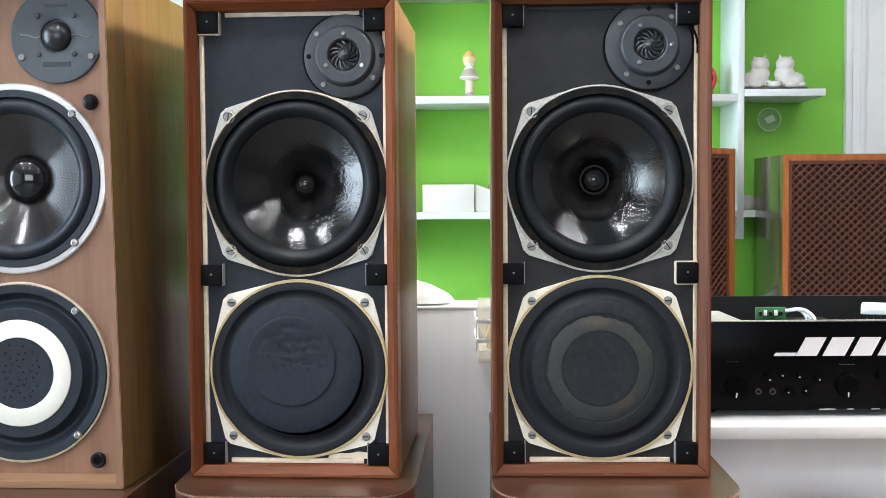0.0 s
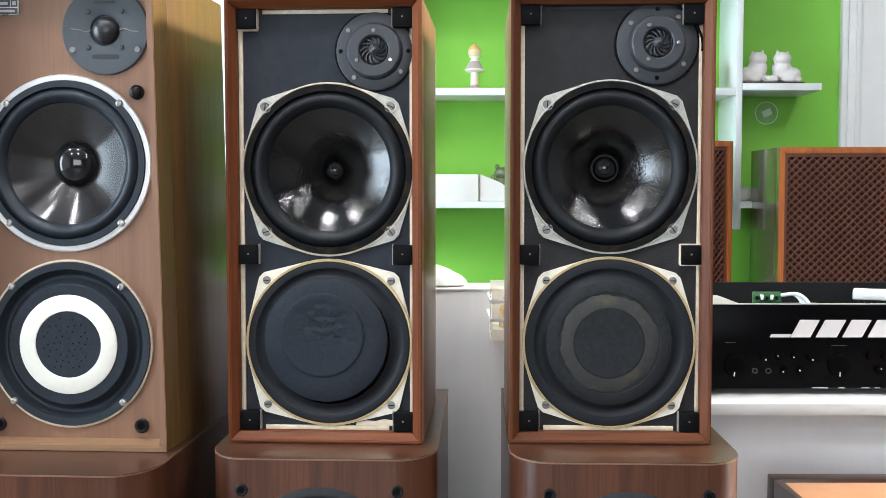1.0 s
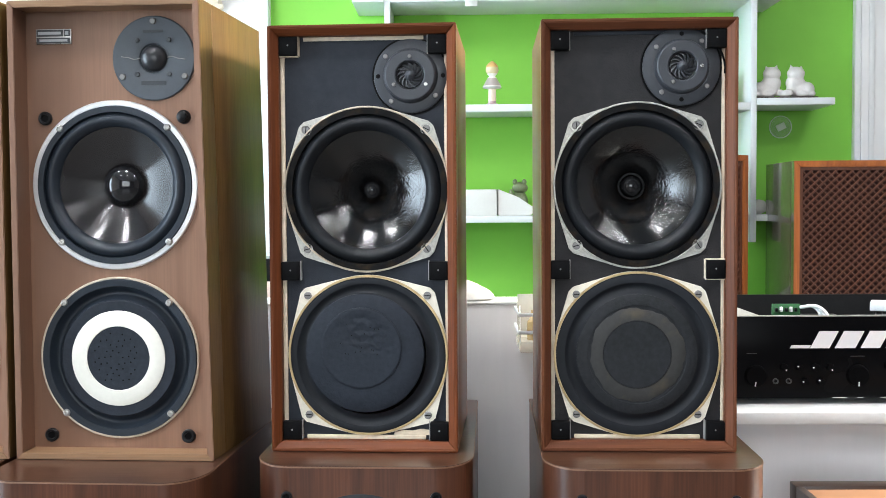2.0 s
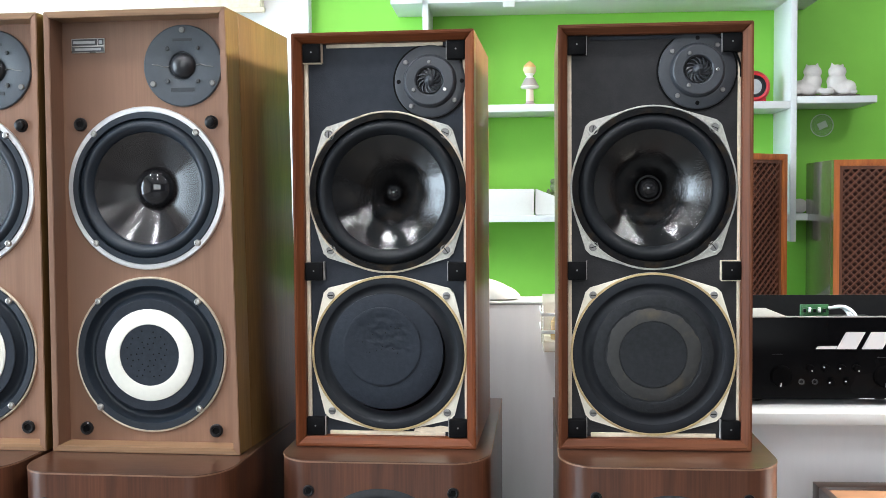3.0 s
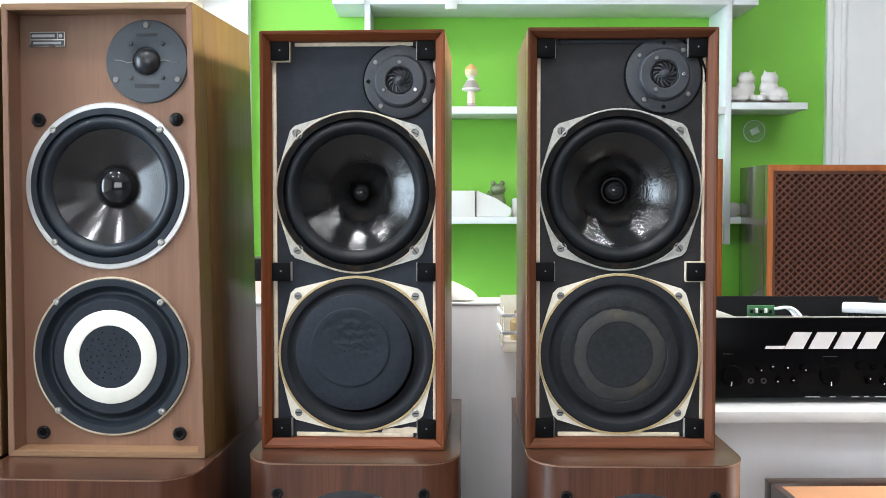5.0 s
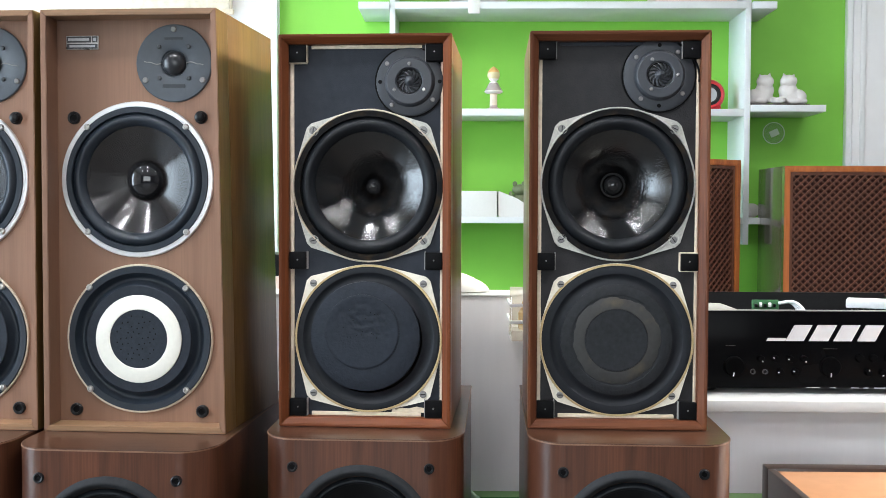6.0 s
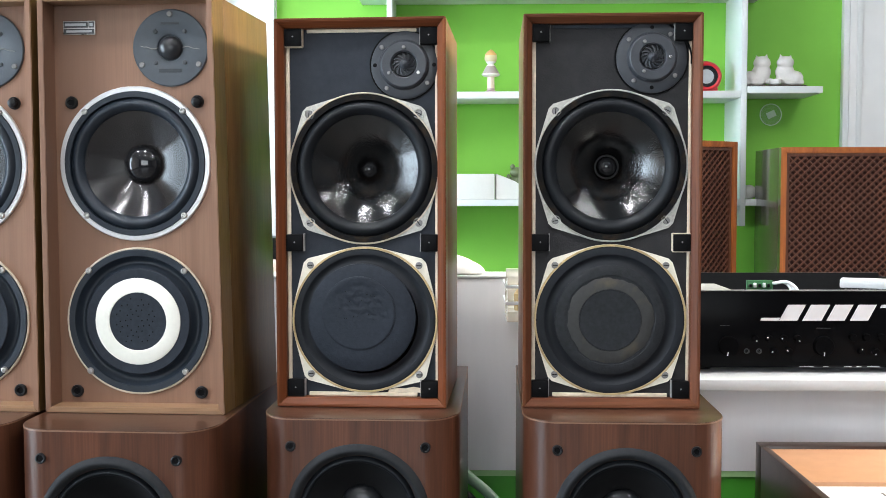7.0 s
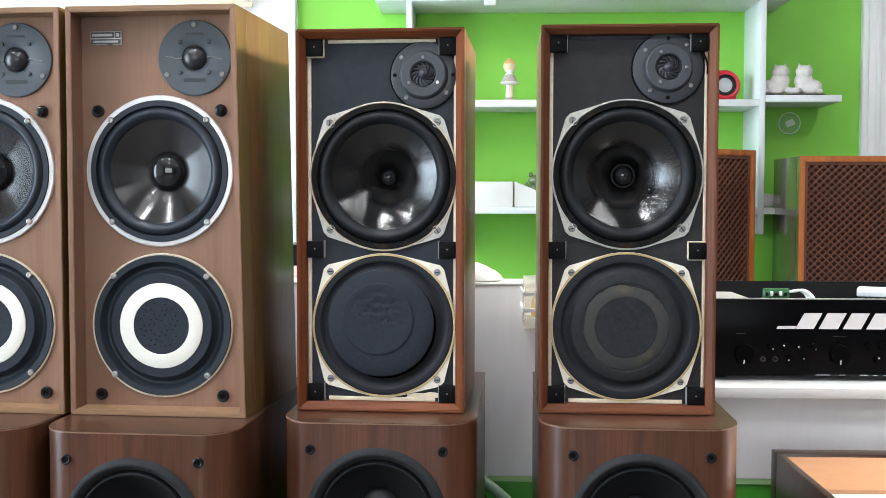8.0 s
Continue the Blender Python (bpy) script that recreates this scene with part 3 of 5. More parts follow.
def vintage_speaker(m, label, worn, swap):
    W, H, D = 0.246 if swap else 0.240, 0.548 if swap else 0.544, 0.250
    sp = thing("loudspeaker", m, label, "loudspeaker", "teak loudspeakers without grilles")
    open_front(sp, W, H, D, 0.0125, 0.022, 0.009, (M["teak_brown"], M["teak_brown_flat"]) if worn else (M["teak"], M["teak_flat"]), M["teak_side"], 0.3)
    cx = 0.003 if not swap else 0.0
    rw, ra = 0.1068, 0.1042 if not swap else 0.1072
    f, wz, az, tx, tz = 0.022, 0.336 if not swap else 0.339, 0.122, 0.061 if not swap else 0.0555, 0.480 if not swap else 0.489
    w = W / 2 - 0.0125
    part("baffle", sheet([(-w, 0.0125), (w, 0.0125), (w, H - 0.0125), (-w, H - 0.0125)], [circle(cx, wz, 0.098), circle(cx, az, 0.098)], f, f + 0.011), M["baffle_brown" if worn else "baffle"], sp, "black painted front panel")
    # thin cream battens round the panel and black corner blocks
    e = 0.0055
    part("batten", box(-w, -w + e, f - 0.004, f - 0.0002, 0.03, H - 0.03, 0.0007), M["cream"], sp, "chipped cream wooden strip")
    part("batten", box(w - e * 0.7, w, f - 0.004, f - 0.0002, 0.03, H - 0.03, 0.0007), M["cream"], sp, "chipped cream wooden strip")
    part("batten", box(-w + 0.03, w - 0.03, f - 0.004, f - 0.0002, 0.0127, 0.0127 + e, 0.0007), M["cream"], sp, "chipped cream wooden strip")
    part("batten", box(-w + 0.03, w - 0.03, f - 0.003, f - 0.0002, H - 0.0127 - 0.005, H - 0.0127, 0.0007), M["cream"] if not swap else M["baffle"], sp)
    if not swap:
        scrap = sheet([(0.036, 0.0185), (0.084, 0.0185), (0.084, 0.0245), (0.071, 0.0262), (0.060, 0.0238), (0.049, 0.0246), (0.037, 0.0222)], [], f - 0.0030, f - 0.0003)
        part("torn_strip", scrap, M["cream"], sp, "torn cream paper strip")
    top = H - 0.0128 - 0.024
    bright = (1, 0.2195) if swap else (-1, top)
    for s in (-1, 1):
        for z in (0.0128, 0.2195, top):
            x0 = -w if s < 0 else w - 0.024
            block = part("corner_block", box(x0, x0 + 0.024, f - 0.013, f - 0.0001, z, z + 0.024, 0.0015), M["pad"], sp)
            part("screw", lathe([(0.0012, f - 0.013), (0.0010, f - 0.0136), (0, f - 0.0138)], x0 + 0.012, z + 0.013, 10), M["screw_dull"], block)
            xe = x0 + 0.0241 if s < 0 else x0 - 0.0011
            part("edge_strip", box(xe, xe + 0.0010, f - 0.009, f - 0.0001, z, z + 0.025), M["cream"] if (s, z) == bright else M["amp_grey"], block)
            if (s, z) == bright:
                part("edge_strip", box(x0, x0 + 0.024, f - 0.009, f - 0.0001, z - 0.0015, z - 0.0002), M["cream"], block)
                if swap:
                    part("edge_strip", box(x0, x0 + 0.024, f - 0.009, f - 0.0001, z + 0.0242, z + 0.0255), M["cream"], block)
    # woofer
    woofer = part("woofer", sheet(eared(cx, wz, rw, 0.1185, 0.0095), [circle(cx, wz, 0.0985)], f - 0.004, f - 0.0001), M["cast"], sp, "round driver with grey cast frame and glossy doped cone")
    part("gasket", lathe([(rw - 0.0024, f - 0.0042), (rw - 0.0030, f - 0.0062), (0.0965, f - 0.0062), (0.0955, f + 0.002)], cx, wz, 96), M["gasket"], woofer)
    part("rim", lathe([(rw + 0.0002, f - 0.0041), (rw - 0.0004, f - 0.0062), (rw - 0.0018, f - 0.0064), (rw - 0.0026, f - 0.0042)], cx, wz, 96), M["beige_rim" if not swap else "cast"], woofer, "thin pale metal rim")
    part("surround", lathe([(0.0960, f + 0.001)] + roll(0.0958, 0.0768, f - 0.0005, 0.0070, 16) + [(0.0755, f + 0.003)], cx, wz, 96), M["rubber"], woofer)
    part("cone", lathe(bowl(0.0766, f + 0.0015, 0.0155 if swap else 0.0105, f + 0.056, -0.006, 16) + [(0.0135 if swap else 0.0095, f + 0.0575), (0, f + 0.058)], cx, wz, 96), M["cone_wet"], woofer)
    if swap:
        part("coil_ring", lathe([(0.0185, f + 0.0555), (0.0175, f + 0.051), (0.0155, f + 0.051), (0.0148, f + 0.060), (0, f + 0.061)], cx, wz, 40), M["cone_dark"], woofer)
    part("dust_cap", lathe(cap(0.0122 if not swap else 0.0140, f + 0.053, 0.0125), cx, wz, 36), M["dome"], woofer)
    for k in range(4):
        a = math.pi / 4 + k * math.pi / 2
        x, z = cx + 0.1095 * math.cos(a), wz + 0.1085 * math.sin(a)
        boss = part("boss", lathe([(0.0082, f - 0.0041), (0.0078, f - 0.0062), (0.006, f - 0.0062), (0.0058, f - 0.004)], x, z, 24), M["cast"], woofer)
        part("screw", lathe([(0.0052, f - 0.0042), (0.0046, f - 0.0060), (0, f - 0.0062)], x, z, 18), M["screw_dull"], boss)
        bm = box(-0.0042, 0.0042, f - 0.0066, f - 0.0060, -0.0006, 0.0006)
        bmesh.ops.transform(bm, matrix=pose(x, 0, z, 0, 25 + 70 * k, 0), verts=bm.verts)
        part("slot", bm, M["plate_dark"], boss)
    # passive radiator
    pr = part("passive_radiator", sheet(eared(cx, az, ra, 0.1190, 0.0095), [circle(cx, az, 0.0990)], f - 0.004, f - 0.0001), M["cream_cast"], sp, "drone cone with cream painted frame and flat black disc")
    part("rim", lathe([(ra - 0.0002, f - 0.0041), (ra - 0.0006, f - 0.0058), (ra - 0.003, f - 0.0058), (ra - 0.0035, f - 0.0035)], cx, az, 96), M["gilt"], pr)
    rd = 0.0762 if not worn else 0.0772
    qx, qz = (cx, az) if worn else (cx - 0.004, az + 0.003)
    part("surround", lathe([(ra - 0.0034, f - 0.0045), (ra - 0.0055, f - 0.0055), (0.0925, f - 0.0045)] + roll(0.0935, rd + 0.001, f - 0.0045, -0.0050, 14) + [(rd, f - 0.006)], cx, az, 96), M["rubber_slate"], pr)
    face = [(0.0635, f - 0.0068), (0.063, f - 0.0062), (0, f - 0.0062)] if worn else [(0.0515, f - 0.0068), (0, f - 0.0064)]
    disc = part("disc", lathe([(rd + 0.001, f + 0.002), (rd + 0.0006, f - 0.0055), (rd - 0.001, f - 0.0066)] + face, qx, qz, 96), M["foam_dark" if worn else "foam"], pr)
    if worn:
        ring = lathe([(0.0615, f - 0.0063), (0.0605, f - 0.0069), (0.0440, f - 0.0067), (0.0436, f - 0.0060)], cx, az, 144)
        for v in ring.verts:
            a, q = math.atan2(v.co.z - az, v.co.x - cx), math.hypot(v.co.x - cx, v.co.z - az)
            if q > 0.05:
                wob = 1 + 0.018 * math.sin(3 * a + 1) + 0.012 * math.sin(8 * a) + 0.008 * math.sin(19 * a + 2) + 0.005 * math.sin(37 * a)
                v.co.x, v.co.z = cx + (v.co.x - cx) * (wob - 0.02), az + (v.co.z - az) * (wob - 0.02)
        part("worn_ring", ring, M["foam_worn"], disc, "worn grey-brown ring")
        part("centre_disc", lathe([(0.0434, f - 0.0060), (0.0428, f - 0.0074), (0, f - 0.0080)], cx, az, 64), M["foam_dark"], disc)
    else:
        # flat disc set a little high, crumpled in its upper half, with small pinholes
        rings = [(0.0526, f - 0.0060), (0.0524, f - 0.0078), (0.0512, f - 0.0086)] + [(0.0510 * (1 - k / 26), f - 0.0086) for k in range(1, 26)] + [(0, f - 0.0086)]
        px, pz = cx - 0.0085, az + 0.0095
        crumpled = lathe(rings, px, pz, 96)
        for v in crumpled.verts:
            u, h = v.co.x - px, v.co.z - pz
            q = math.hypot(u, h)
            if q < 0.050:
                lean = h + 0.25 * u
                amount = max(0.0, min(1.0, (lean + 0.006) / 0.010)) * max(0.0, min(1.0, (0.046 - q) / 0.008))
                fold = noise.noise((u * 95 - h * 30, h * 160 + u * 45, 1.7)) + 0.5 * noise.noise((u * 260, h * 330 + u * 120, 4.1))
                v.co.y += 0.0013 * amount * fold + 0.0007 * amount
        part("centre_disc", crumpled, M["foam"], disc)
        rnd = random.Random(4)
        for k in range(15):
            sx, sz = rnd.uniform(-0.030, 0.028), rnd.uniform(-0.012, 0.034)
            part("pinhole", lathe([(0.0008, f - 0.0060), (0.0008, f - 0.0087), (0, f - 0.0088)], px + sx, pz + sz, 8), M["pad"], disc)
    for k in range(4):
        a = math.pi / 4 + k * math.pi / 2
        screw(pr, cx + 0.1095 * math.cos(a), az + 0.1095 * math.sin(a), f - 0.004, 0.0050, "screw_dull")
    # tweeter
    tr = 0.0495 if swap else 0.0475
    tw = part("tweeter", lathe([(tr, f - 0.0001), (tr - 0.0005, f - 0.0035), (tr - 0.0020, f - 0.0045), (0.0350, f - 0.0045), (0.0335, f - 0.0075), (0.0325, f - 0.0125), (0.0305, f - 0.0140), (0.0195, f - 0.0140), (0.0178, f - 0.0125), (0.0172, f - 0.004), (0, f - 0.004)], tx, tz, 72), M["plate"], sp, "round black tweeter with finned centre")
    part("gasket", lathe([(tr + 0.0021, f - 0.0001), (tr + 0.0019, f - 0.0024), (tr - 0.0003, f - 0.0024)], tx, tz, 72), M["pad"], tw)
    fins = part("fin_ring", lathe([(0.0172, f - 0.0118), (0.0166, f - 0.0126), (0.0155, f - 0.0118), (0.0150, f - 0.0070)], tx, tz, 48), M["plate_dark"], tw)
    n_fin = 13
    for k in range(n_fin):
        a = 2 * math.pi * k / n_fin
        bm = bmesh.new()
        pts = []
        for q in range(5):
            r = 0.0045 + (0.0166 - 0.0045) * q / 4
            b = a + 0.75 * q / 4
            pts.append((tx + r * math.cos(b), tz + r * math.sin(b), 0.0006 + 0.0008 * q / 4, b))
        rows = []
        for x, z, h, b in pts:
            nx, nz = -math.sin(b), math.cos(b)
            rows.append([bm.verts.new((x + s * h * nx, f - yy, z + s * h * nz)) for s, yy in ((-1, 0.0115), (1, 0.0125), (1, 0.0075), (-1, 0.0075))])
        for r0, r1 in zip(rows, rows[1:]):
            for i in range(4):
                bm.faces.new([r0[i], r0[(i + 1) % 4], r1[(i + 1) % 4], r1[i]])
        bm.faces.new(rows[0]), bm.faces.new(rows[-1][::-1])
        bmesh.ops.recalc_face_normals(bm, faces=bm.faces)
        part("fin", bm, M["plate"], fins)
    part("centre_cone", lathe([(0.0072, f - 0.0060), (0.0070, f - 0.0115), (0.0045, f - 0.0150), (0.0010, f - 0.0178), (0, f - 0.0180)], tx, tz, 28), M["plate"], tw)
    if swap:
        for q in range(8):
            a0, a1 = radians(62 - 9 * q), radians(62 - 9 * (q + 1))
            p0, p1 = (tx + (0.0505 + 0.0006 * q) * math.cos(a0), tz + 0.0505 * math.sin(a0)), (tx + (0.0505 + 0.0006 * (q + 1)) * math.cos(a1), tz + 0.0505 * math.sin(a1))
            bm = box(0, math.dist(p0, p1) + 0.0006, f - 0.006, f - 0.0035, -0.0012, 0.0012, 0.0004)
            bmesh.ops.transform(bm, matrix=pose(p0[0], 0, p0[1], 0, -math.degrees(math.atan2(p1[1] - p0[1], p1[0] - p0[0])), 0), verts=bm.verts)
            part("wire", bm, M["pad"], tw)
    turn = 0.0 if not swap else math.pi / 2
    for k in range(4):
        a = math.pi / 4 + 0.12 + k * math.pi / 2
        screw(tw, tx + 0.0405 * math.cos(a), tz + 0.0405 * math.sin(a), f - 0.0045, 0.0032, "screw_dull", False)
    for k in range(2):
        a = turn + k * math.pi
        part("hole", lathe([(0.0028, f - 0.0047), (0.0024, f - 0.0050), (0, f - 0.0050)], tx + 0.0415 * math.cos(a), tz + 0.0415 * math.sin(a), 14), M["pad"], tw)
    for k in range(3):
        a = math.pi / 2 + k * 2 * math.pi / 3 + (0.0 if not swap else 0.5)
        screw(tw, tx + 0.0235 * math.cos(a), tz + 0.0235 * math.sin(a), f - 0.0140, 0.0026, "screw_dull" if k != 2 else "screw", False)
    return sp


def walnut_speaker(m, label, lean=0.0):
    W, H, D = 0.258, 0.583, 0.250
    sp = thing("loudspeaker", m, label, "loudspeaker", "walnut loudspeakers with white rings")
    open_front(sp, W, H, D, 0.0085, 0.034, 0.0, (M["walnut"], M["walnut_rim"]), M["walnut_side"])
    # one side leans inwards a little towards the top and spreads towards the back
    for ob in sp.children:
        for v in ob.data.vertices:
            if v.co.x > 0.05:
                v.co.x += lean * (1.25 * v.co.y / D - v.co.z / H)
    f, w = 0.034, W / 2 - 0.0085
    grow, dx, dz = 1.0095, -0.0050, -0.0030
    spread = Matrix.Translation((dx, 0, dz)) @ Matrix.Diagonal((grow, 1, grow, 1))

    def fitted(name, bm, mat, parent, label=""):
        bmesh.ops.transform(bm, matrix=spread, verts=bm.verts)
        return part(name, bm, mat, parent, label)

    def plain_screw(parent, x, z, y, r, mat, slot):
        return fitted("screw", lathe([(r, y), (r, y - 0.0012), (r * 0.8, y - 0.0020), (0, y - 0.0022)], x, z, 14), M[mat], parent)

    wz, az, tx, tz = 0.3505, 0.1285, 0.0535, 0.511
    part("baffle", sheet([(-w, 0.0085), (w, 0.0085), (w - lean * 0.85, H - 0.0085), (-w, H - 0.0085)], [circle(dx, wz * grow + dz, 0.095), circle(0.002 + dx, az * grow + dz, 0.095)], f, f + 0.011), M["walnut"], sp, "walnut veneered front panel")
    wo = fitted("woofer", lathe([(0.1085, f - 0.0001), (0.1082, f - 0.0030), (0.1070, f - 0.0042), (0.1015, f - 0.0042), (0.1005, f - 0.0034)], 0, wz, 96), M["silver"], sp, "round driver with bright aluminium ring and glossy cone")
    fitted("gasket", lathe([(0.1012, f - 0.0030), (0.1004, f - 0.0060), (0.0930, f - 0.0060), (0.0920, f + 0.001)], 0, wz, 96), M["rubber_daylit"], wo)
    fitted("surround", lathe([(0.0925, f - 0.001)] + roll(0.0923, 0.0752, f - 0.0005, 0.0068, 16) + [(0.074, f + 0.004)], 0, wz, 96), M["rubber_daylit"], wo)
    fitted("cone", lathe(bowl(0.0750, f + 0.002, 0.0262, f + 0.029, 0.002, 14) + [(0.025, f + 0.030)], 0, wz, 96), M["cone_smooth"], wo)
    fitted("dust_cap", lathe(cap(0.0262, f + 0.028, 0.0150, 12), 0, wz, 64), M["dome"], wo)
    pr = fitted("passive_radiator", lathe([(0.1045, f - 0.0001), (0.1043, f - 0.0030), (0.1030, f - 0.0036), (0.1010, f - 0.0030)], 0.002, az, 96), M["beige_rim"], sp, "drone cone with white ring and flat black centre")
    fitted("surround", lathe([(0.1018, f - 0.0030), (0.1008, f - 0.0050), (0.0925, f - 0.0045)] + roll(0.0920, 0.0755, f - 0.0025, -0.0085, 14) + [(0.0750, f - 0.0060)], 0.002, az, 96), M["rubber_daylit"], pr)
    disc = fitted("disc", lathe([(0.0756, f + 0.003), (0.0752, f - 0.0058), (0.0740, f - 0.0068), (0, f - 0.0068)], 0.002, az, 96), M["foam"], pr)
    fitted("white_ring", lathe([(0.0615, f - 0.0066), (0.0612, f - 0.0078), (0.0605, f - 0.0082), (0.0416, f - 0.0082), (0.0410, f - 0.0074)], 0.002, az, 80), M["white_ring"], disc, "cream white ring")
    centre = fitted("centre_disc", lathe([(0.0409, f - 0.0066), (0.0407, f - 0.0074), (0, f - 0.0074)], 0.002, az, 64), M["foam"], disc)
    for i in range(-4, 5):
        for j in range(-4, 5):
            x, z = 0.0078 * i + 0.0026 * (j % 2), 0.0074 * j + 0.0012 * (i % 3)
            if math.hypot(x, z) < 0.033 and (i * 3 + j * 5) % 4 != 0:
                fitted("pinhole", lathe([(0.0011, f - 0.0075), (0, f - 0.0077)], x, az + z, 8), M["pad"], disc)
    for zc, rr in ((wz, 0.1010), (az, 0.0990)):
        for sx in (-1, 1):
            for sz in (-1, 1):
                x, z = sx * rr * 0.695, zc + sz * rr * 0.719
                s = fitted("bolt", lathe([(0.0047, f - 0.0030), (0.0047, f - 0.0056), (0.0036, f - 0.0078), (0.0022, f - 0.0082), (0.0018, f - 0.0070), (0, f - 0.0070)], x, z, 20), M["screw"], wo if zc == wz else pr)
    tw = fitted("tweeter", lathe([(0.0535, f - 0.0001), (0.0535, f - 0.0026), (0.0522, f - 0.0036), (0.0200, f - 0.0036), (0.0187, f - 0.0028), (0.0180, f - 0.0008), (0, f - 0.0006)], tx, tz, 80), M["plate_blue"], sp, "round dark grey dome tweeter plate")
    fitted("dome", lathe([(0.0172, f - 0.0007)] + cap(0.0168, f - 0.0008, 0.0120, 12), tx, tz, 48), M["dome_matt"], tw)
    for k in range(3):
        a = math.pi / 2 + k * 2 * math.pi / 3
        plain_screw(tw, tx + 0.0465 * math.cos(a), tz + 0.0465 * math.sin(a), f - 0.0036, 0.0040, "screw_dull", False)
    for sx in (-1, 1):
        for sz in (-1, 1):
            plain_screw(tw, tx + sx * 0.0205, tz + 0.001 + sz * 0.0215, f - 0.0036, 0.0030, "screw_dark", False)
        for q in range(6):
            u0, u1 = 0.0175 + 0.0040 * q, 0.0175 + 0.0040 * (q + 1)
            h0, h1 = [(0.0016 * math.sin((u - 0.0175) * 260) - (0.0022 if u > 0.038 else 0)) * (1 if sx > 0 else -1) for u in (u0, u1)]
            bm = box(0, math.hypot(u1 - u0, h1 - h0) + 0.0003, f - 0.0046, f - 0.0037, -0.0006, 0.0006, 0.0002)
            bmesh.ops.transform(bm, matrix=pose(tx + sx * u0, 0, tz + h0, 0, -math.degrees(math.atan2(h1 - h0, sx * (u1 - u0))), 0), verts=bm.verts)
            fitted("lead_wire", bm, M["screw_dull"], tw)
    fitted("print_bar", box(tx - 0.016, tx + 0.016, f - 0.0042, f - 0.0036, tz - 0.034, tz - 0.029), M["plate_ink"], tw)
    fitted("print_bar", box(tx - 0.013, tx + 0.013, f - 0.0042, f - 0.0036, tz + 0.032, tz + 0.0355), M["plate_ink"], tw)
    for sx in (-1, 1):
        for z in (0.0275, 0.4365):
            x = sx * 0.0905
            ins = fitted("grille_socket", lathe([(0.0090, f - 0.0001), (0.0088, f - 0.0030), (0.0074, f - 0.0044), (0.0050, f - 0.0040), (0.0045, f - 0.0022)], x, z, 24), M["plate_dark"], sp, "black plastic socket")
            fitted("socket_hole", lathe([(0.0047, f - 0.0022), (0, f - 0.0021)], x, z, 20), M["pad"], ins)
            if sx > 0 and z > 0.4:
                fitted("peg", lathe([(0.0068, f - 0.002), (0.0064, f - 0.0085), (0.003, f - 0.0105), (0, f - 0.0105)], x, z, 20), M["plate_dark"], ins)
    badge = fitted("badge", box(-0.1003, -0.0543, f - 0.0022, f - 0.0001, 0.531, 0.550, 0.0005), M["screw"], sp, "small metal badge")
    fitted("badge_field", box(-0.0993, -0.0643, f - 0.0027, f - 0.0021, 0.5405, 0.5490), M["badge_ink"], badge)
    fitted("badge_field", box(-0.0633, -0.0553, f - 0.0027, f - 0.0021, 0.5405, 0.5490), M["badge_ink"], badge)
    fitted("badge_field", box(-0.0993, -0.0553, f - 0.0027, f - 0.0021, 0.5320, 0.5390), M["badge_ink"], badge)
    fitted("badge_bar", box(-0.0973, -0.0673, f - 0.0031, f - 0.0026, 0.5430, 0.5465), M["badge_mark"], badge)
    fitted("badge_bar", box(-0.0618, -0.0573, f - 0.0031, f - 0.0026, 0.5425, 0.5470), M["badge_mark"], badge)
    fitted("badge_bar", box(-0.0953, -0.0588, f - 0.0031, f - 0.0026, 0.5340, 0.5370), M["badge_mark"], badge)
    return sp


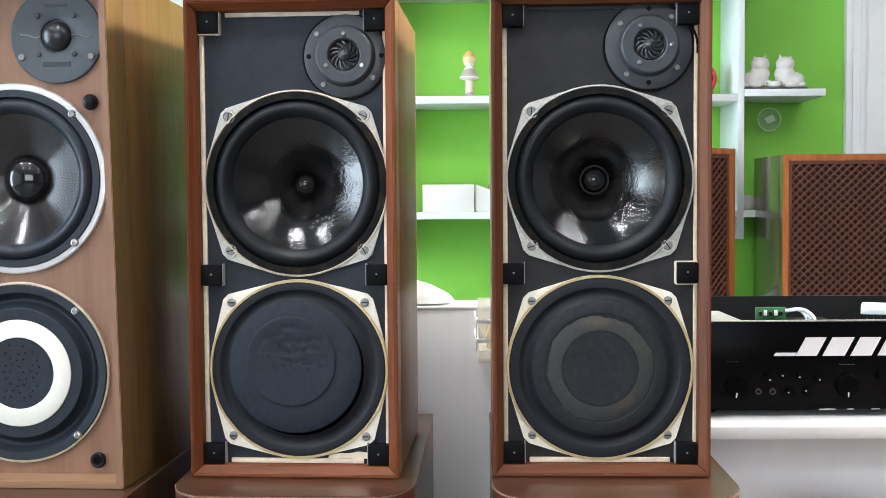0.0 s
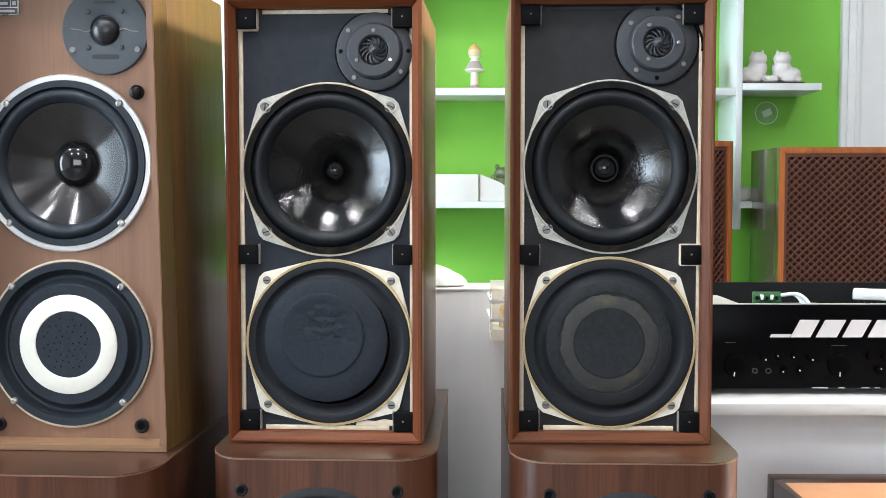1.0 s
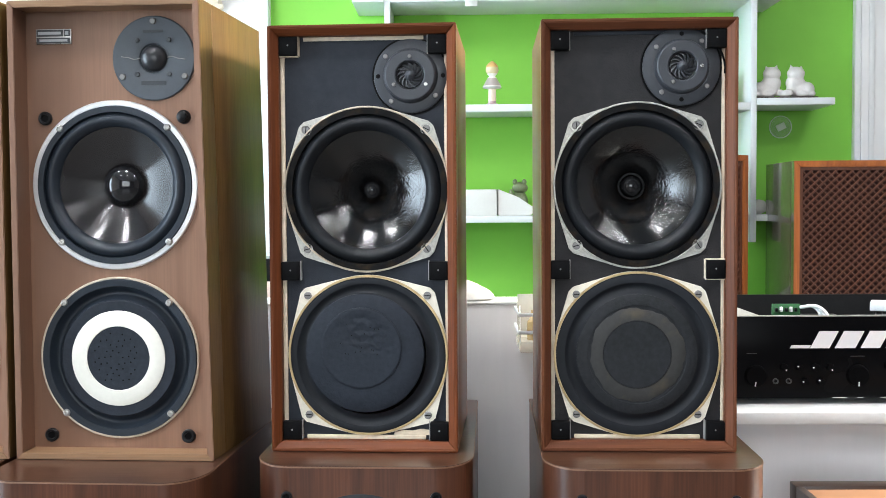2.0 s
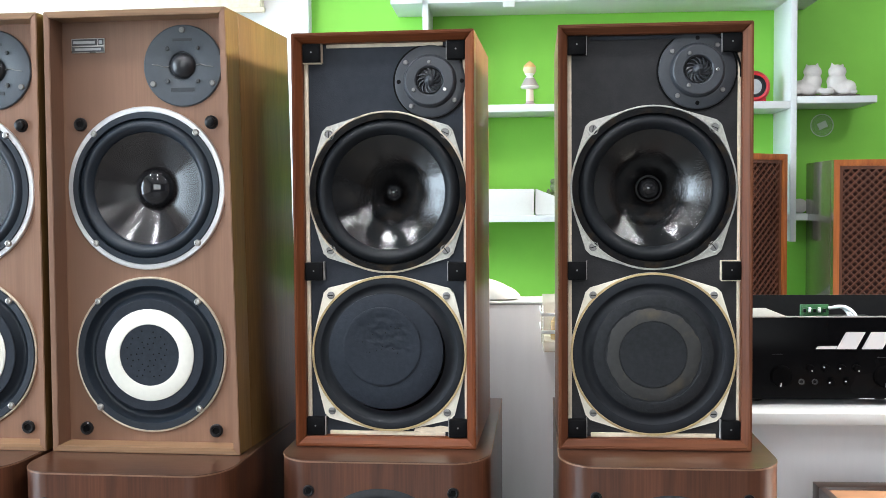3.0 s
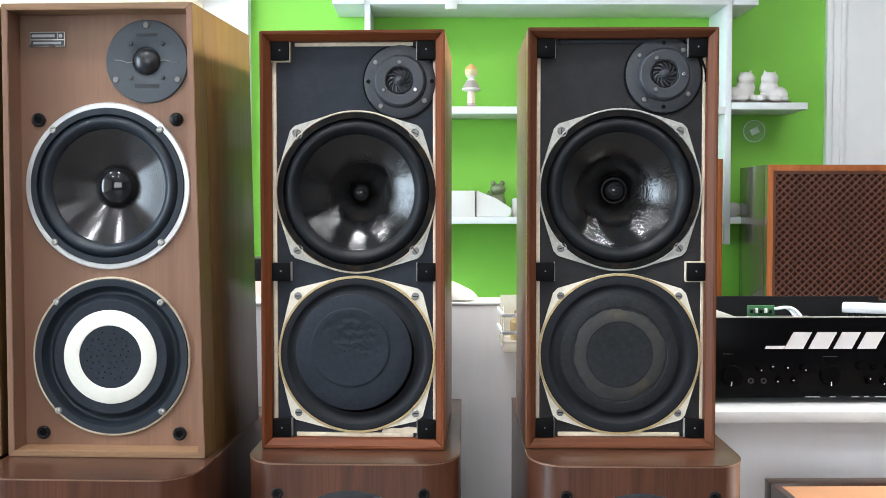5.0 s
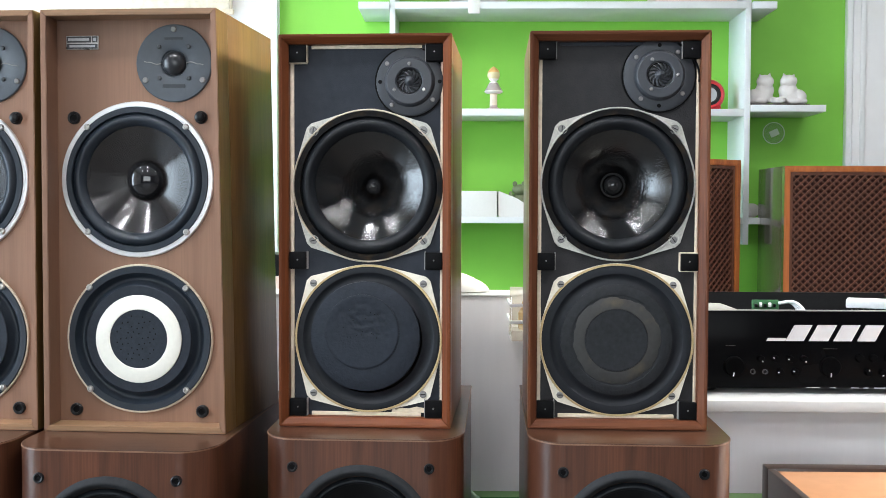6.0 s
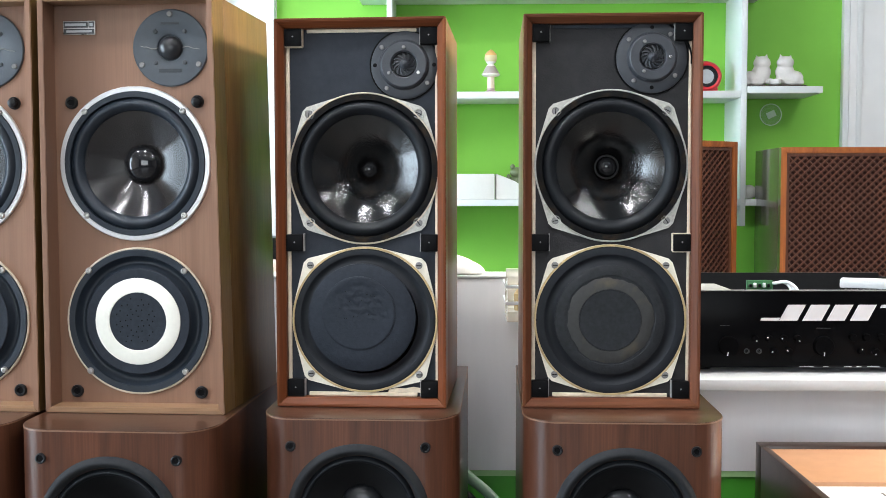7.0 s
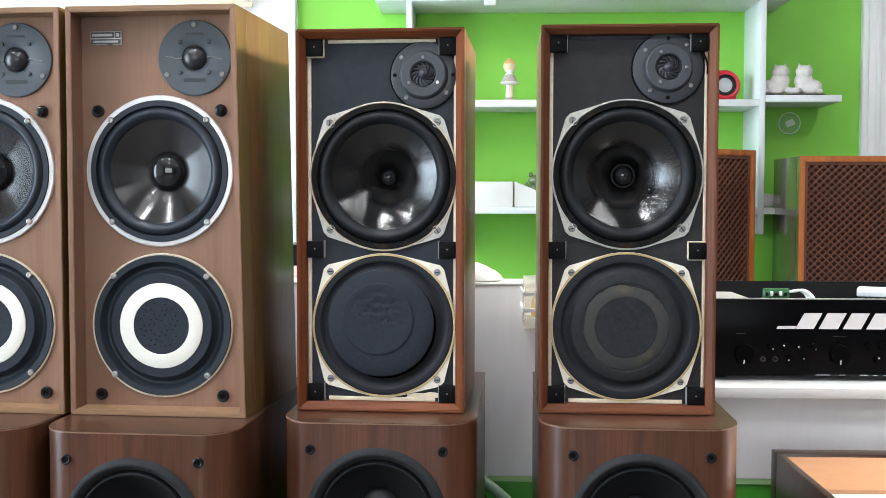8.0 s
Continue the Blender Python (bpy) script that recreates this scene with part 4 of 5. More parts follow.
def floor_speaker(m, label, depth=0.42, H=0.654):
    """Large cabinet with rounded front corners; the middle of its front lies at y = 0."""
    W = 0.272
    w = W / 2
    sp = thing("floor_loudspeaker", m, label, "loudspeaker", "rosewood floor loudspeakers")

    def arc(cx, sign, g):
        rx, ry = 0.047, 0.062
        turns = [math.pi / 2 * k / 12 for k in range(13)]
        pts = [(sign * (cx + (rx - g) * math.cos(a)), ry - (ry - g) * math.sin(a)) for a in turns]
        return pts if sign > 0 else pts[::-1]

    cx = w - 0.047

    def outline(g):
        return [(w - g, depth), (-w + g, depth)] + arc(cx, -1, g)[::-1] + arc(cx, 1, g)[::-1]

    def notched(g):
        return [(w - g, depth), (-w + g, depth)] + arc(cx, -1, g)[::-1] + [(-cx, 0.10), (cx, 0.10)] + arc(cx, 1, g)[::-1]

    part("cabinet", sheet(notched(0.0006), [], 0.0, H - 0.0026, flat=True), M["rosewood"], sp, "rosewood veneered cabinet")
    cz = H - 0.131
    part("baffle", sheet([(-cx, 0.0), (cx, 0.0), (cx, H - 0.0026), (-cx, H - 0.0026)], [circle(0, cz, 0.0815)], 0.0006, 0.02), M["rosewood"], sp)
    part("top_edge", sheet(outline(0.0), [], H - 0.0026, H - 0.0009, flat=True), M["seam"], sp, "pale veneer edge")
    part("top", sheet(outline(0.0008), [], H - 0.0009, H, flat=True), M["rosewood_top"], sp, "dark glossy veneered top")
    wo = part("woofer", lathe([(0.0970, 0.004)] + roll(0.0970, 0.0815, 0.0008, 0.0085, 12) + [(0.0800, 0.0060)], 0, cz, 96), M["rubber_grey"], sp, "large woofer with wide rubber ring")
    part("surround", lathe([(0.0803, 0.004)] + roll(0.0800, 0.0705, 0.0040, 0.0060, 12) + [(0.070, 0.006)], 0, cz, 96), M["rubber"], wo)
    part("cone", lathe(bowl(0.0704, 0.0045, 0.0290, 0.045, 0.004) + [(0.028, 0.046)], 0, cz, 96), M["cone_dark"], wo)
    part("dust_cap", lathe(cap(0.0295, 0.044, 0.012, 10), 0, cz, 64), M["dome_matt"], wo)
    for x in (-0.091, 0.091):
        sock = part("grille_socket", lathe([(0.0072, 0.004), (0.0070, -0.0020), (0.0055, -0.0028), (0.0040, -0.002), (0.0036, -0.0005), (0, -0.0005)], x, H - 0.038, 24), M["plate_dark"], sp, "black plastic socket")
        part("socket_hole", lathe([(0.0034, -0.0004), (0.0032, -0.0012), (0, -0.0012)], x, H - 0.038, 16), M["pad"], sock)
    return sp


vintage_speaker(pose(-0.160, 1.146, 0.6545, 0, 0, -3.2), "teak loudspeaker without grille on a larger rosewood one", False, False)
vintage_speaker(pose(0.190, 1.144, 0.6545, 0, 0, -1.6), "teak loudspeaker without grille, worn grey-brown ring below", True, True)
walnut_speaker(pose(-0.478, 1.135, 0.6474, 0, 0, -3.2), "walnut loudspeaker with a white ring and silver-rimmed woofer", 0.011)
walnut_speaker(pose(-0.745, 1.150, 0.6474, 0, 0, -3.2), "walnut loudspeaker with a white ring, beside its twin")
for fx, fy, fr, fd, fh in ((-0.158, 1.075, -1.9, 0.43, 0.654), (0.199, 1.058, -1.6, 0.45, 0.654), (-0.480, 1.032, -3.2, 0.45, 0.647), (-0.765, 1.047, -3.2, 0.45, 0.647)):
    floor_speaker(pose(fx, fy, 0, 0, 0, fr), "rosewood floor loudspeaker with rounded front corners", fd, fh)

# ---- counter behind the loudspeakers ----
counter = thing("counter", pose(0, 0, 0), "pale grey laminate counter with green plinth", "counter")
part("front_panel", box(-1.9, 0.40, 1.582, 1.602, 0.447, 0.8010, 0.001), M["counter"], counter)
part("front_panel", box(0.402, 2.4, 1.582, 1.602, 0.447, 0.600, 0.001), M["counter"], counter)
part("side_panel", box(0.382, 0.400, 1.604, 1.70, 0.447, 0.7960, 0.001), M["counter"], counter)
part("top_board", box(-1.9, 0.40, 1.580, 1.69, 0.8015, 0.8060, 0.001), M["shelf"], counter, "white top board")
part("low_top", box(0.402, 2.4, 1.548, 2.08, 0.602, 0.622, 0.002), M["shelf"], counter, "white lower counter top")
part("strip", box(-1.9, 2.4, 1.584, 1.600, 0.436, 0.4465), M["green_lip"], counter, "pale green strip")
part("plinth", box(-1.9, 2.4, 1.590, 1.620, 0.0, 0.4355), M["green_dark"], counter, "dark green plinth")
part("carcass", box(0.402, 2.4, 1.621, 2.06, 0.0, 0.601), M["counter"], counter)


def amplifier():
    amp = thing("amplifier", pose(0.40, 1.62, 0.6225), "black amplifier with its lid removed, white slanted emblem", "amplifier")
    W, H, D = 0.52, 0.152, 0.41
    part("front_panel", box(0, W, 0, 0.012, 0.010, H, 0.0015), M["amp_face"], amp)
    part("side_panel", box(0.002, 0.006, 0.0125, D, 0.010, H - 0.003), M["amp_case"], amp)
    part("side_panel", box(W - 0.006, W - 0.002, 0.0125, D, 0.010, H - 0.003), M["amp_case"], amp)
    part("back_panel", box(0.0065, W - 0.0065, D - 0.006, D, 0.010, H + 0.004), M["amp_case"], amp)
    part("floor_plate", box(0.0065, W - 0.0065, 0.0125, D - 0.0065, 0.010, 0.016), M["amp_case"], amp)
    for x in (0.04, W - 0.04):
        for y in (0.05, D - 0.05):
            part("foot", lathe([(0.015, 0), (0.015, 0.009), (0, 0.0099)], x, y, 18, axis="z"), M["plate_dark"], amp)
    part("top_lip", box(0.0, W, 0.0005, 0.010, H + 0.0002, H + 0.002), M["amp_grey"], amp)
    part("transformer_cover", box(0.012, 0.105, 0.05, 0.20, 0.0162, H - 0.002, 0.01), M["amp_grey"], amp, "grey metal cover")
    board = part("circuit_board", box(0.150, 0.202, 0.15, 0.156, H - 0.030, H + 0.008, 0.001), M["circuit"], amp, "green circuit board")
    for k in range(5):
        part("component", box(0.154 + 0.009 * k, 0.159 + 0.009 * k, 0.144, 0.1495, H - 0.006, H + 0.001 + 0.002 * (k % 2), 0.0008), M["white_plastic"] if k % 2 else M["plate_dark"], board)
    cu = bpy.data.curves.new("cable", "CURVE")
    cu.dimensions, cu.bevel_depth, cu.bevel_resolution = "3D", 0.0032, 3
    for off in (0.0, 0.006, 0.012):
        s = cu.splines.new("BEZIER")
        s.bezier_points.add(2)
        for p, c in zip(s.bezier_points, ((0.202, 0.150, H + 0.002), (0.222 + off * 0.5, 0.135 - off, H + 0.004), (0.236 + off, 0.115 - off, H - 0.030))):
            p.co, p.handle_left_type, p.handle_right_type = c, "AUTO", "AUTO"
    cu.materials.append(M["white_plastic"])
    tmp = new("cable", cu)
    bpy.context.view_layer.update()
    me = bpy.data.meshes.new_from_object(tmp.evaluated_get(bpy.context.evaluated_depsgraph_get()))
    bpy.data.objects.remove(tmp)
    cab = tagged(new("cable", me), "white wiring bundle")
    cab.parent = amp
    # pale heat sink lying askew at the back
    askew = pose(0.388, 0.285, 0, 0, 0, -24)

    def slanted(bm):
        bmesh.ops.transform(bm, matrix=askew, verts=bm.verts)
        return bm

    sink = part("heat_sink", slanted(box(0, 0.145, -0.060, 0, H - 0.014, H + 0.003, 0.002)), M["white_plastic"], amp, "white heat sink block")
    for k in range(12):
        part("heat_sink_fin", slanted(box(0.004 + 0.0115 * k, 0.010 + 0.0115 * k, -0.0590, -0.002, H - 0.030, H - 0.0145)), M["amp_case"], sink)
    part("dark_chassis", box(0.21, 0.335, 0.15, 0.34, 0.0165, H - 0.030, 0.004), M["plate_dark"], amp)
    # emblem as plain slanted blocks with a bar
    y0, y1 = -0.0016, -0.0002

    def slab(x, width, z0=0.0975, z1=0.127, lean=0.0158):
        def q(u, v):
            return (x + u + lean * (v - z0) / (z1 - z0), v)
        return sheet([q(0, z0), q(width, z0), q(width, z1), q(0, z1)], [], y0, y1)

    part("emblem_bar", slab(0.134, 0.0335, 0.0975, 0.1027, 0.003), M["white_mark"], amp)
    for x, wide in ((0.1690, 0.0330), (0.2115, 0.0350), (0.2560, 0.0330), (0.2990, 0.0330)):
        part("emblem_block", slab(x, wide), M["white_mark"], amp)
    part("emblem_bar", slab(0.3540, 0.055, 0.1212, 0.127, 0.003), M["white_mark"], amp)

    def knob(x, z, r, depth, angle, mark=True):
        k = part("knob", lathe([(r * 1.04, 0.0), (r, -depth * 0.8), (r * 0.9, -depth), (0, -depth)], x, z, 24), M["knob"], amp)
        if mark:
            a = radians(angle)
            bm = box(-0.0009, 0.0009, -depth - 0.0008, -depth + 0.0004, r * 0.55, r * 0.95)
            bmesh.ops.transform(bm, matrix=pose(x, 0, z, 0, -math.degrees(a), 0), verts=bm.verts)
            part("pointer", bm, M["white_mark"], k)
        return k

    for x, z, r, an in ((0.0755, 0.050, 0.0185, 170), (0.2510, 0.050, 0.0185, 178), (0.430, 0.050, 0.0185, 160)):
        knob(x, z, r, 0.009, an)
    for x, an in ((0.1235, 205), (0.1498, 60), (0.1771, 90), (0.2023, 205)):
        knob(x, 0.0649, 0.0062, 0.010, an)
    for x, an in ((0.1596, 90), (0.1866, 60), (0.3198, 5), (0.3460, 160), (0.3720, 20)):
        knob(x, 0.0404, 0.0062, 0.010, an)
    for x in (0.304, 0.329, 0.3566):
        knob(x, 0.0666, 0.007, 0.008, 0, False)
    for x in (0.1102, 0.1329):
        part("socket", lathe([(0.0050, 0), (0.0050, -0.002), (0.0032, -0.002), (0.0030, 0.0), (0, 0.0)], x, 0.0404, 20), M["screw_dark"], amp)
    for x0, x1 in ((0.2076, 0.2339), (0.2514, 0.262), (0.290, 0.304), (0.3128, 0.3215), (0.332, 0.355)):
        part("print_bar", box(x0, x1, -0.0006, -0.0001, 0.0108, 0.0122), M["white_mark"], amp)
    for x0, x1, z in ((0.060, 0.078, 0.088), (0.238, 0.264, 0.083)):
        part("print_bar", box(x0, x1, -0.0006, -0.0001, z, z + 0.0007), M["badge_ink"], amp)
    return amp


amplifier()

# organiser hung on the counter front
org = thing("wall_organiser", pose(0.055, 1.45, 0.735), "small beige rack with white rails and bottles", "organiser")
part("back_plate", box(0.006, 0.150, 0.124, 0.130, 0.0, 0.085, 0.001), M["rack"], org)
part("tray", box(0.004, 0.150, 0.02, 0.1235, 0.0, 0.018, 0.002), M["rack"], org)
for z in (0.032, 0.060):
    part("rail", box(0.0, 0.150, 0.0, 0.004, z, z + 0.0055, 0.001), M["white_plastic"], org)
    part("rail", box(0.0, 0.004, 0.0045, 0.1235, z, z + 0.0055, 0.001), M["white_plastic"], org)
part("post", box(0.0, 0.004, 0.0005, 0.0040, 0.018, 0.078, 0.001), M["acrylic"], org)
for x, h, mat in ((0.028, 0.066, "amber"), (0.052, 0.078, "film"), (0.085, 0.070, "amber")):
    part("bottle", lathe([(0.011, 0.0182), (0.0115, 0.022), (0.0115, h * 0.72), (0.005, h * 0.85), (0.005, h), (0, h)], x, 0.045, 20, axis="z"), M[mat], org)
part("stick", box(0.030, 0.034, 0.05, 0.054, 0.0182, 0.102, 0.001), M["cream"], org)

bm = bmesh.new()
blob(bm, 0, 0, 0, 0.104, 0.040, 0.043, seg=32)
blob(bm, 0.062, -0.004, -0.004, 0.050, 0.036, 0.032, seg=24)
bmesh.ops.delete(bm, geom=[v for v in bm.verts if v.co.z < -0.002], context="VERTS")
single("folded_cloth", bm, M["paper"], "white rounded folded cloth on the counter edge", "cloth", m=pose(-0.085, 1.632, 0.8062))


# cables looped near the floor
def cable(points, radius, mat, label):
    cu = bpy.data.curves.new("cable", "CURVE")
    cu.dimensions, cu.bevel_depth, cu.bevel_resolution = "3D", radius, 4
    s = cu.splines.new("BEZIER")
    s.bezier_points.add(len(points) - 1)
    for p, c in zip(s.bezier_points, points):
        p.co, p.handle_left_type, p.handle_right_type = c, "AUTO", "AUTO"
    cu.materials.append(mat)
    tmp = new("cable", cu)
    bpy.context.view_layer.update()
    me = bpy.data.meshes.new_from_object(tmp.evaluated_get(bpy.context.evaluated_depsgraph_get()))
    bpy.data.objects.remove(tmp)
    return tagged(new("cable", me), label, "cable", "cables by the plinth")


cable([(-0.02, 1.565, 0.452), (0.05, 1.56, 0.385), (0.12, 1.54, 0.20), (0.13, 1.50, 0.011)], 0.010, M["hose"], "pale green cable hanging against the dark green plinth")
cable([(-0.045, 1.560, 0.440), (0.024, 1.555, 0.368), (0.092, 1.535, 0.19), (0.10, 1.49, 0.010)], 0.009, M["rubber"], "thick black cable hanging beside a pale green one")

# ---- console at the right ----
con = thing("console", pose(0.478, 1.19, 0), "dark wooden record console with tan inset top", "console")
part("back_rail", box(0, 0.62, 0.222, 0.252, 0.40, 0.536, 0.001), M["dark_wood"], con)
part("side_rail", box(0, 0.012, -0.20, 0.2215, 0.0, 0.535, 0.001), M["dark_wood"], con)
part("side_rail", box(0.608, 0.62, -0.20, 0.2215, 0.0, 0.535, 0.001), M["dark_wood"], con)
part("body", box(0.0125, 0.6075, -0.19, 0.2215, 0.0, 0.505), M["dark_wood"], con)
part("inset_top", box(0.0125, 0.6075, 0.026, 0.2215, 0.5055, 0.531, 0.001), M["tan"], con, "tan board")
part("front_tray", box(0.0125, 0.6075, -0.19, 0.025, 0.5055, 0.525, 0.001), M["paper"], con, "white tray")
part("panel", box(0.02, 0.10, -0.10, -0.015, 0.5252, 0.5285, 0.001), M["white_plastic"], con)
part("panel", box(0.125, 0.58, -0.10, -0.02, 0.5252, 0.5285, 0.001), M["white_plastic"], con)
part("gap", box(0.102, 0.105, -0.10, -0.014, 0.5252, 0.527), M["dark_wood"], con)

# ---- shelving on the green wall ----
SF = 3.41
shelving = thing("wall_shelf", pose(0, 0, 0), "white box shelving fixed to the green wall", "shelf")
part("upright", box(-0.290, -0.270, SF, BACK - 0.001, 0.842, 2.10, 0.001), M["shelf"], shelving)
part("upright", box(0.974, 0.995, SF, BACK - 0.001, 0.842, 2.10, 0.001), M["shelf"], shelving)
part("board", box(-0.2695, 0.9735, SF, BACK - 0.001, 1.300, 1.325, 0.001), M["shelf"], shelving)
part("board", box(-0.2695, 0.9735, SF, BACK - 0.001, 0.915, 0.938, 0.001), M["shelf"], shelving)
part("board", box(0.9955, 1.264, SF, BACK - 0.001, 1.316, 1.340, 0.001), M["shelf"], shelving)
part("board", box(0.9955, 1.20, SF, BACK - 0.001, 0.915, 0.938, 0.001), M["shelf"], shelving)
for x0, x1 in ((-0.40, -0.2905), (-0.2695, 0.9735), (0.9955, 1.08)):
    part("top_board", box(x0, x1, SF - 0.02, BACK - 0.001, 1.676, 1.701, 0.001), M["shelf"], shelving)

bm = bmesh.new()
blob(bm, 0, 0, 0.030, 0.10, 0.06, 0.034, seg=28)
blob(bm, 0.07, -0.01, 0.022, 0.06, 0.05, 0.024, seg=20)
add_box(bm, -0.020, 0.022, -0.068, -0.062, -0.047, 0.030, 0.002)
single("plastic_bag", bm, M["paper"], "white plastic bag hanging over the top shelf", "bag", m=pose(0.01, 3.452, 1.7045))
single("carton", box(0.66, 0.95, 3.43, 3.60, 1.7015, 1.765, 0.003), M["pink"], "flat pinkish carton on the top shelf", "box")
single("plate", lathe([(0.045, 0.004), (0.060, 0.002), (0.110, -0.012), (0.112, -0.010), (0.062, 0.006), (0.045, 0.007), (0, 0.007), (0, 0.004), (0.045, 0.004)], 0, 0.112, 56), M["ceramic"], "white ceramic plate leaning against the green wall", "plate", m=pose(0.372, 3.585, 1.3255, -12, 0, 0))


def cat(m, flip, label):
    bm = bmesh.new()
    s = -1 if flip else 1
    blob(bm, 0.0, 0, 0.030, 0.042, 0.030, 0.031)
    blob(bm, -0.024 * s, 0, 0.028, 0.032, 0.030, 0.028)
    blob(bm, 0.012 * s, -0.004, 0.050, 0.034, 0.027, 0.032)
    blob(bm, 0.012 * s, -0.010, 0.083, 0.031, 0.026, 0.024)
    blob(bm, 0.030 * s, -0.016, 0.078, 0.012, 0.012, 0.010)
    blob(bm, 0.040 * s, -0.012, 0.016, 0.020, 0.010, 0.012)
    blob(bm, -0.006 * s, -0.022, 0.012, 0.024, 0.010, 0.012)
    blob(bm, -0.040 * s, -0.016, 0.012, 0.016, 0.010, 0.010)
    spike(bm, 0.028 * s, -0.008, 0.106, 0.010, 0.001, 0.019, (0, 14 * s, 0))
    spike(bm, -0.006 * s, -0.008, 0.103, 0.010, 0.001, 0.019, (0, -22 * s, 0))
    ob = single("cat_figurine", bm, M["ceramic"], label, "figurine", "cat figurines", m=m)
    rm = ob.modifiers.new("blend", "REMESH")
    rm.mode, rm.voxel_size, rm.use_smooth_shade = "VOXEL", 0.0028, True
    sm = ob.modifiers.new("smooth", "SMOOTH")
    sm.iterations, sm.factor = 3, 0.5
    return ob


single("tray", box(1.005, 1.215, 3.435, 3.53, 1.3402, 1.347, 0.001), M["dark_wood"], "thin dark tray under the cat figurines", "tray")
cat(pose(1.052, 3.48, 1.3472), False, "white ceramic cat figurine on a dark tray")
cat(pose(1.160, 3.48, 1.3472), True, "white ceramic cat figurine on a dark tray")
single("bowl", lathe([(0.012, 0), (0.022, 0.006), (0.026, 0.020), (0.023, 0.020), (0.014, 0.006), (0, 0.005)], 0, 0, 28, axis="z"), M["ceramic"], "small white bowl between the cat figurines", "bowl", m=pose(1.107, 3.455, 1.3472))

# doll-like figurine, kept plain
single("figurine", lathe([(0.022, 0), (0.022, 0.006), (0.014, 0.010), (0.013, 0.058), (0.030, 0.062), (0.034, 0.066), (0.016, 0.098), (0.010, 0.104), (0.018, 0.112), (0.023, 0.124), (0.021, 0.140), (0.012, 0.150), (0.004, 0.156), (0, 0.158)], 0, 0, 28, axis="z"), M["painted"], "small painted ceramic figurine on the shelf", "figurine", m=pose(0.084, 3.47, 1.3252))

bm = bmesh.new()
blob(bm, 0, 0, 0.030, 0.022, 0.020, 0.032)
blob(bm, 0.002, -0.006, 0.066, 0.019, 0.017, 0.014)
blob(bm, -0.010, -0.010, 0.080, 0.006, 0.006, 0.007)
blob(bm, 0.012, -0.010, 0.080, 0.006, 0.006, 0.007)
blob(bm, -0.018, -0.012, 0.010, 0.014, 0.016, 0.010)
blob(bm, 0.018, -0.012, 0.010, 0.014, 0.016, 0.010)
blob(bm, -0.020, -0.010, 0.045, 0.006, 0.006, 0.018)
single("frog_figurine", bm, M["frog"], "small olive frog figurine on the shelf", "figurine", m=pose(0.182, 3.55, 0.9390) @ Matrix.Scale(1.5, 4))

single("white_box", box(-0.076, 0.097, 3.425, 3.56, 0.9382, 1.031, 0.002), M["paper"], "blank white card box on the shelf", "box")
bm = bmesh.new()
v = [bm.verts.new(c) for c in ((0, 0, 0), (0.115, 0, 0), (0.125, 0, 0.012), (0.125, 0, 0.030), (0.07, 0, 0.066), (0.0, 0, 0.094))]
w_ = [bm.verts.new((q.co.x, 0.10, q.co.z)) for q in v]
bm.faces.new(v), bm.faces.new(w_[::-1])
for k in range(6):
    bm.faces.new([v[k], w_[k], w_[(k + 1) % 6], v[(k + 1) % 6]])
bmesh.ops.recalc_face_normals(bm, faces=bm.faces)
bmesh.ops.bevel(bm, geom=list(bm.edges), offset=0.003, segments=2, affect="EDGES")
single("white_wedge_box", bm, M["paper"], "white wedge-shaped case beside the card box", "box", m=pose(0.101, 3.435, 0.9385))
single("white_jar", lathe([(0.030, 0), (0.032, 0.004), (0.032, 0.062), (0.028, 0.066), (0, 0.067)], 0, 0, 28, axis="z"), M["paper"], "small white jar on the shelf", "jar", m=pose(0.262, 3.48, 0.9385))
single("ornament", blob(bmesh.new(), 0, 0, 0.026, 0.030, 0.026, 0.026), M["ceramic"], "small rounded white ornament on the shelf", "ornament", m=pose(1.030, 3.50, 0.9385))

alarm = thing("clock", pose(0.868, 3.50, 1.3255), "red rounded desk clock with pale dial", "clock")
bm = lathe([(0.050, 0.03), (0.056, 0.022), (0.058, 0.0), (0.054, -0.022), (0.046, -0.030), (0.036, -0.026), (0.034, -0.020), (0, -0.020)], 0, 0.058, 40)
add_box(bm, -0.042, 0.042, -0.02, 0.026, 0.0, 0.020, 0.005)
part("case", bm, M["red"], alarm)
part("dial_rim", lathe([(0.039, -0.0265), (0.038, -0.030), (0.029, -0.029), (0.026, -0.0203)], 0, 0.058, 36), M["plate_dark"], alarm)
part("dial", lathe([(0.026, -0.0205), (0, -0.0215)], 0, 0.058, 36), M["dial_grey"], alarm)

hook = thing("suction_hook", pose(1.148, BACK, 1.257), "round clear plastic suction hook on the green wall", "hook")
part("disc", lathe([(0.040, -0.0005), (0.039, -0.004), (0.012, -0.008), (0, -0.009)], 0, 0, 40), M["film"], hook)
part("rim", lathe([(0.0415, -0.0005), (0.0415, -0.005), (0.0385, -0.005), (0.0385, -0.001)], 0, 0, 40), M["hook_rim"], hook)
part("tab", box(-0.018, 0.016, -0.014, -0.0095, -0.012, 0.012, 0.002), M["hook_rim"], hook).matrix_local = pose(0, 0, 0, 0, -25, 0)


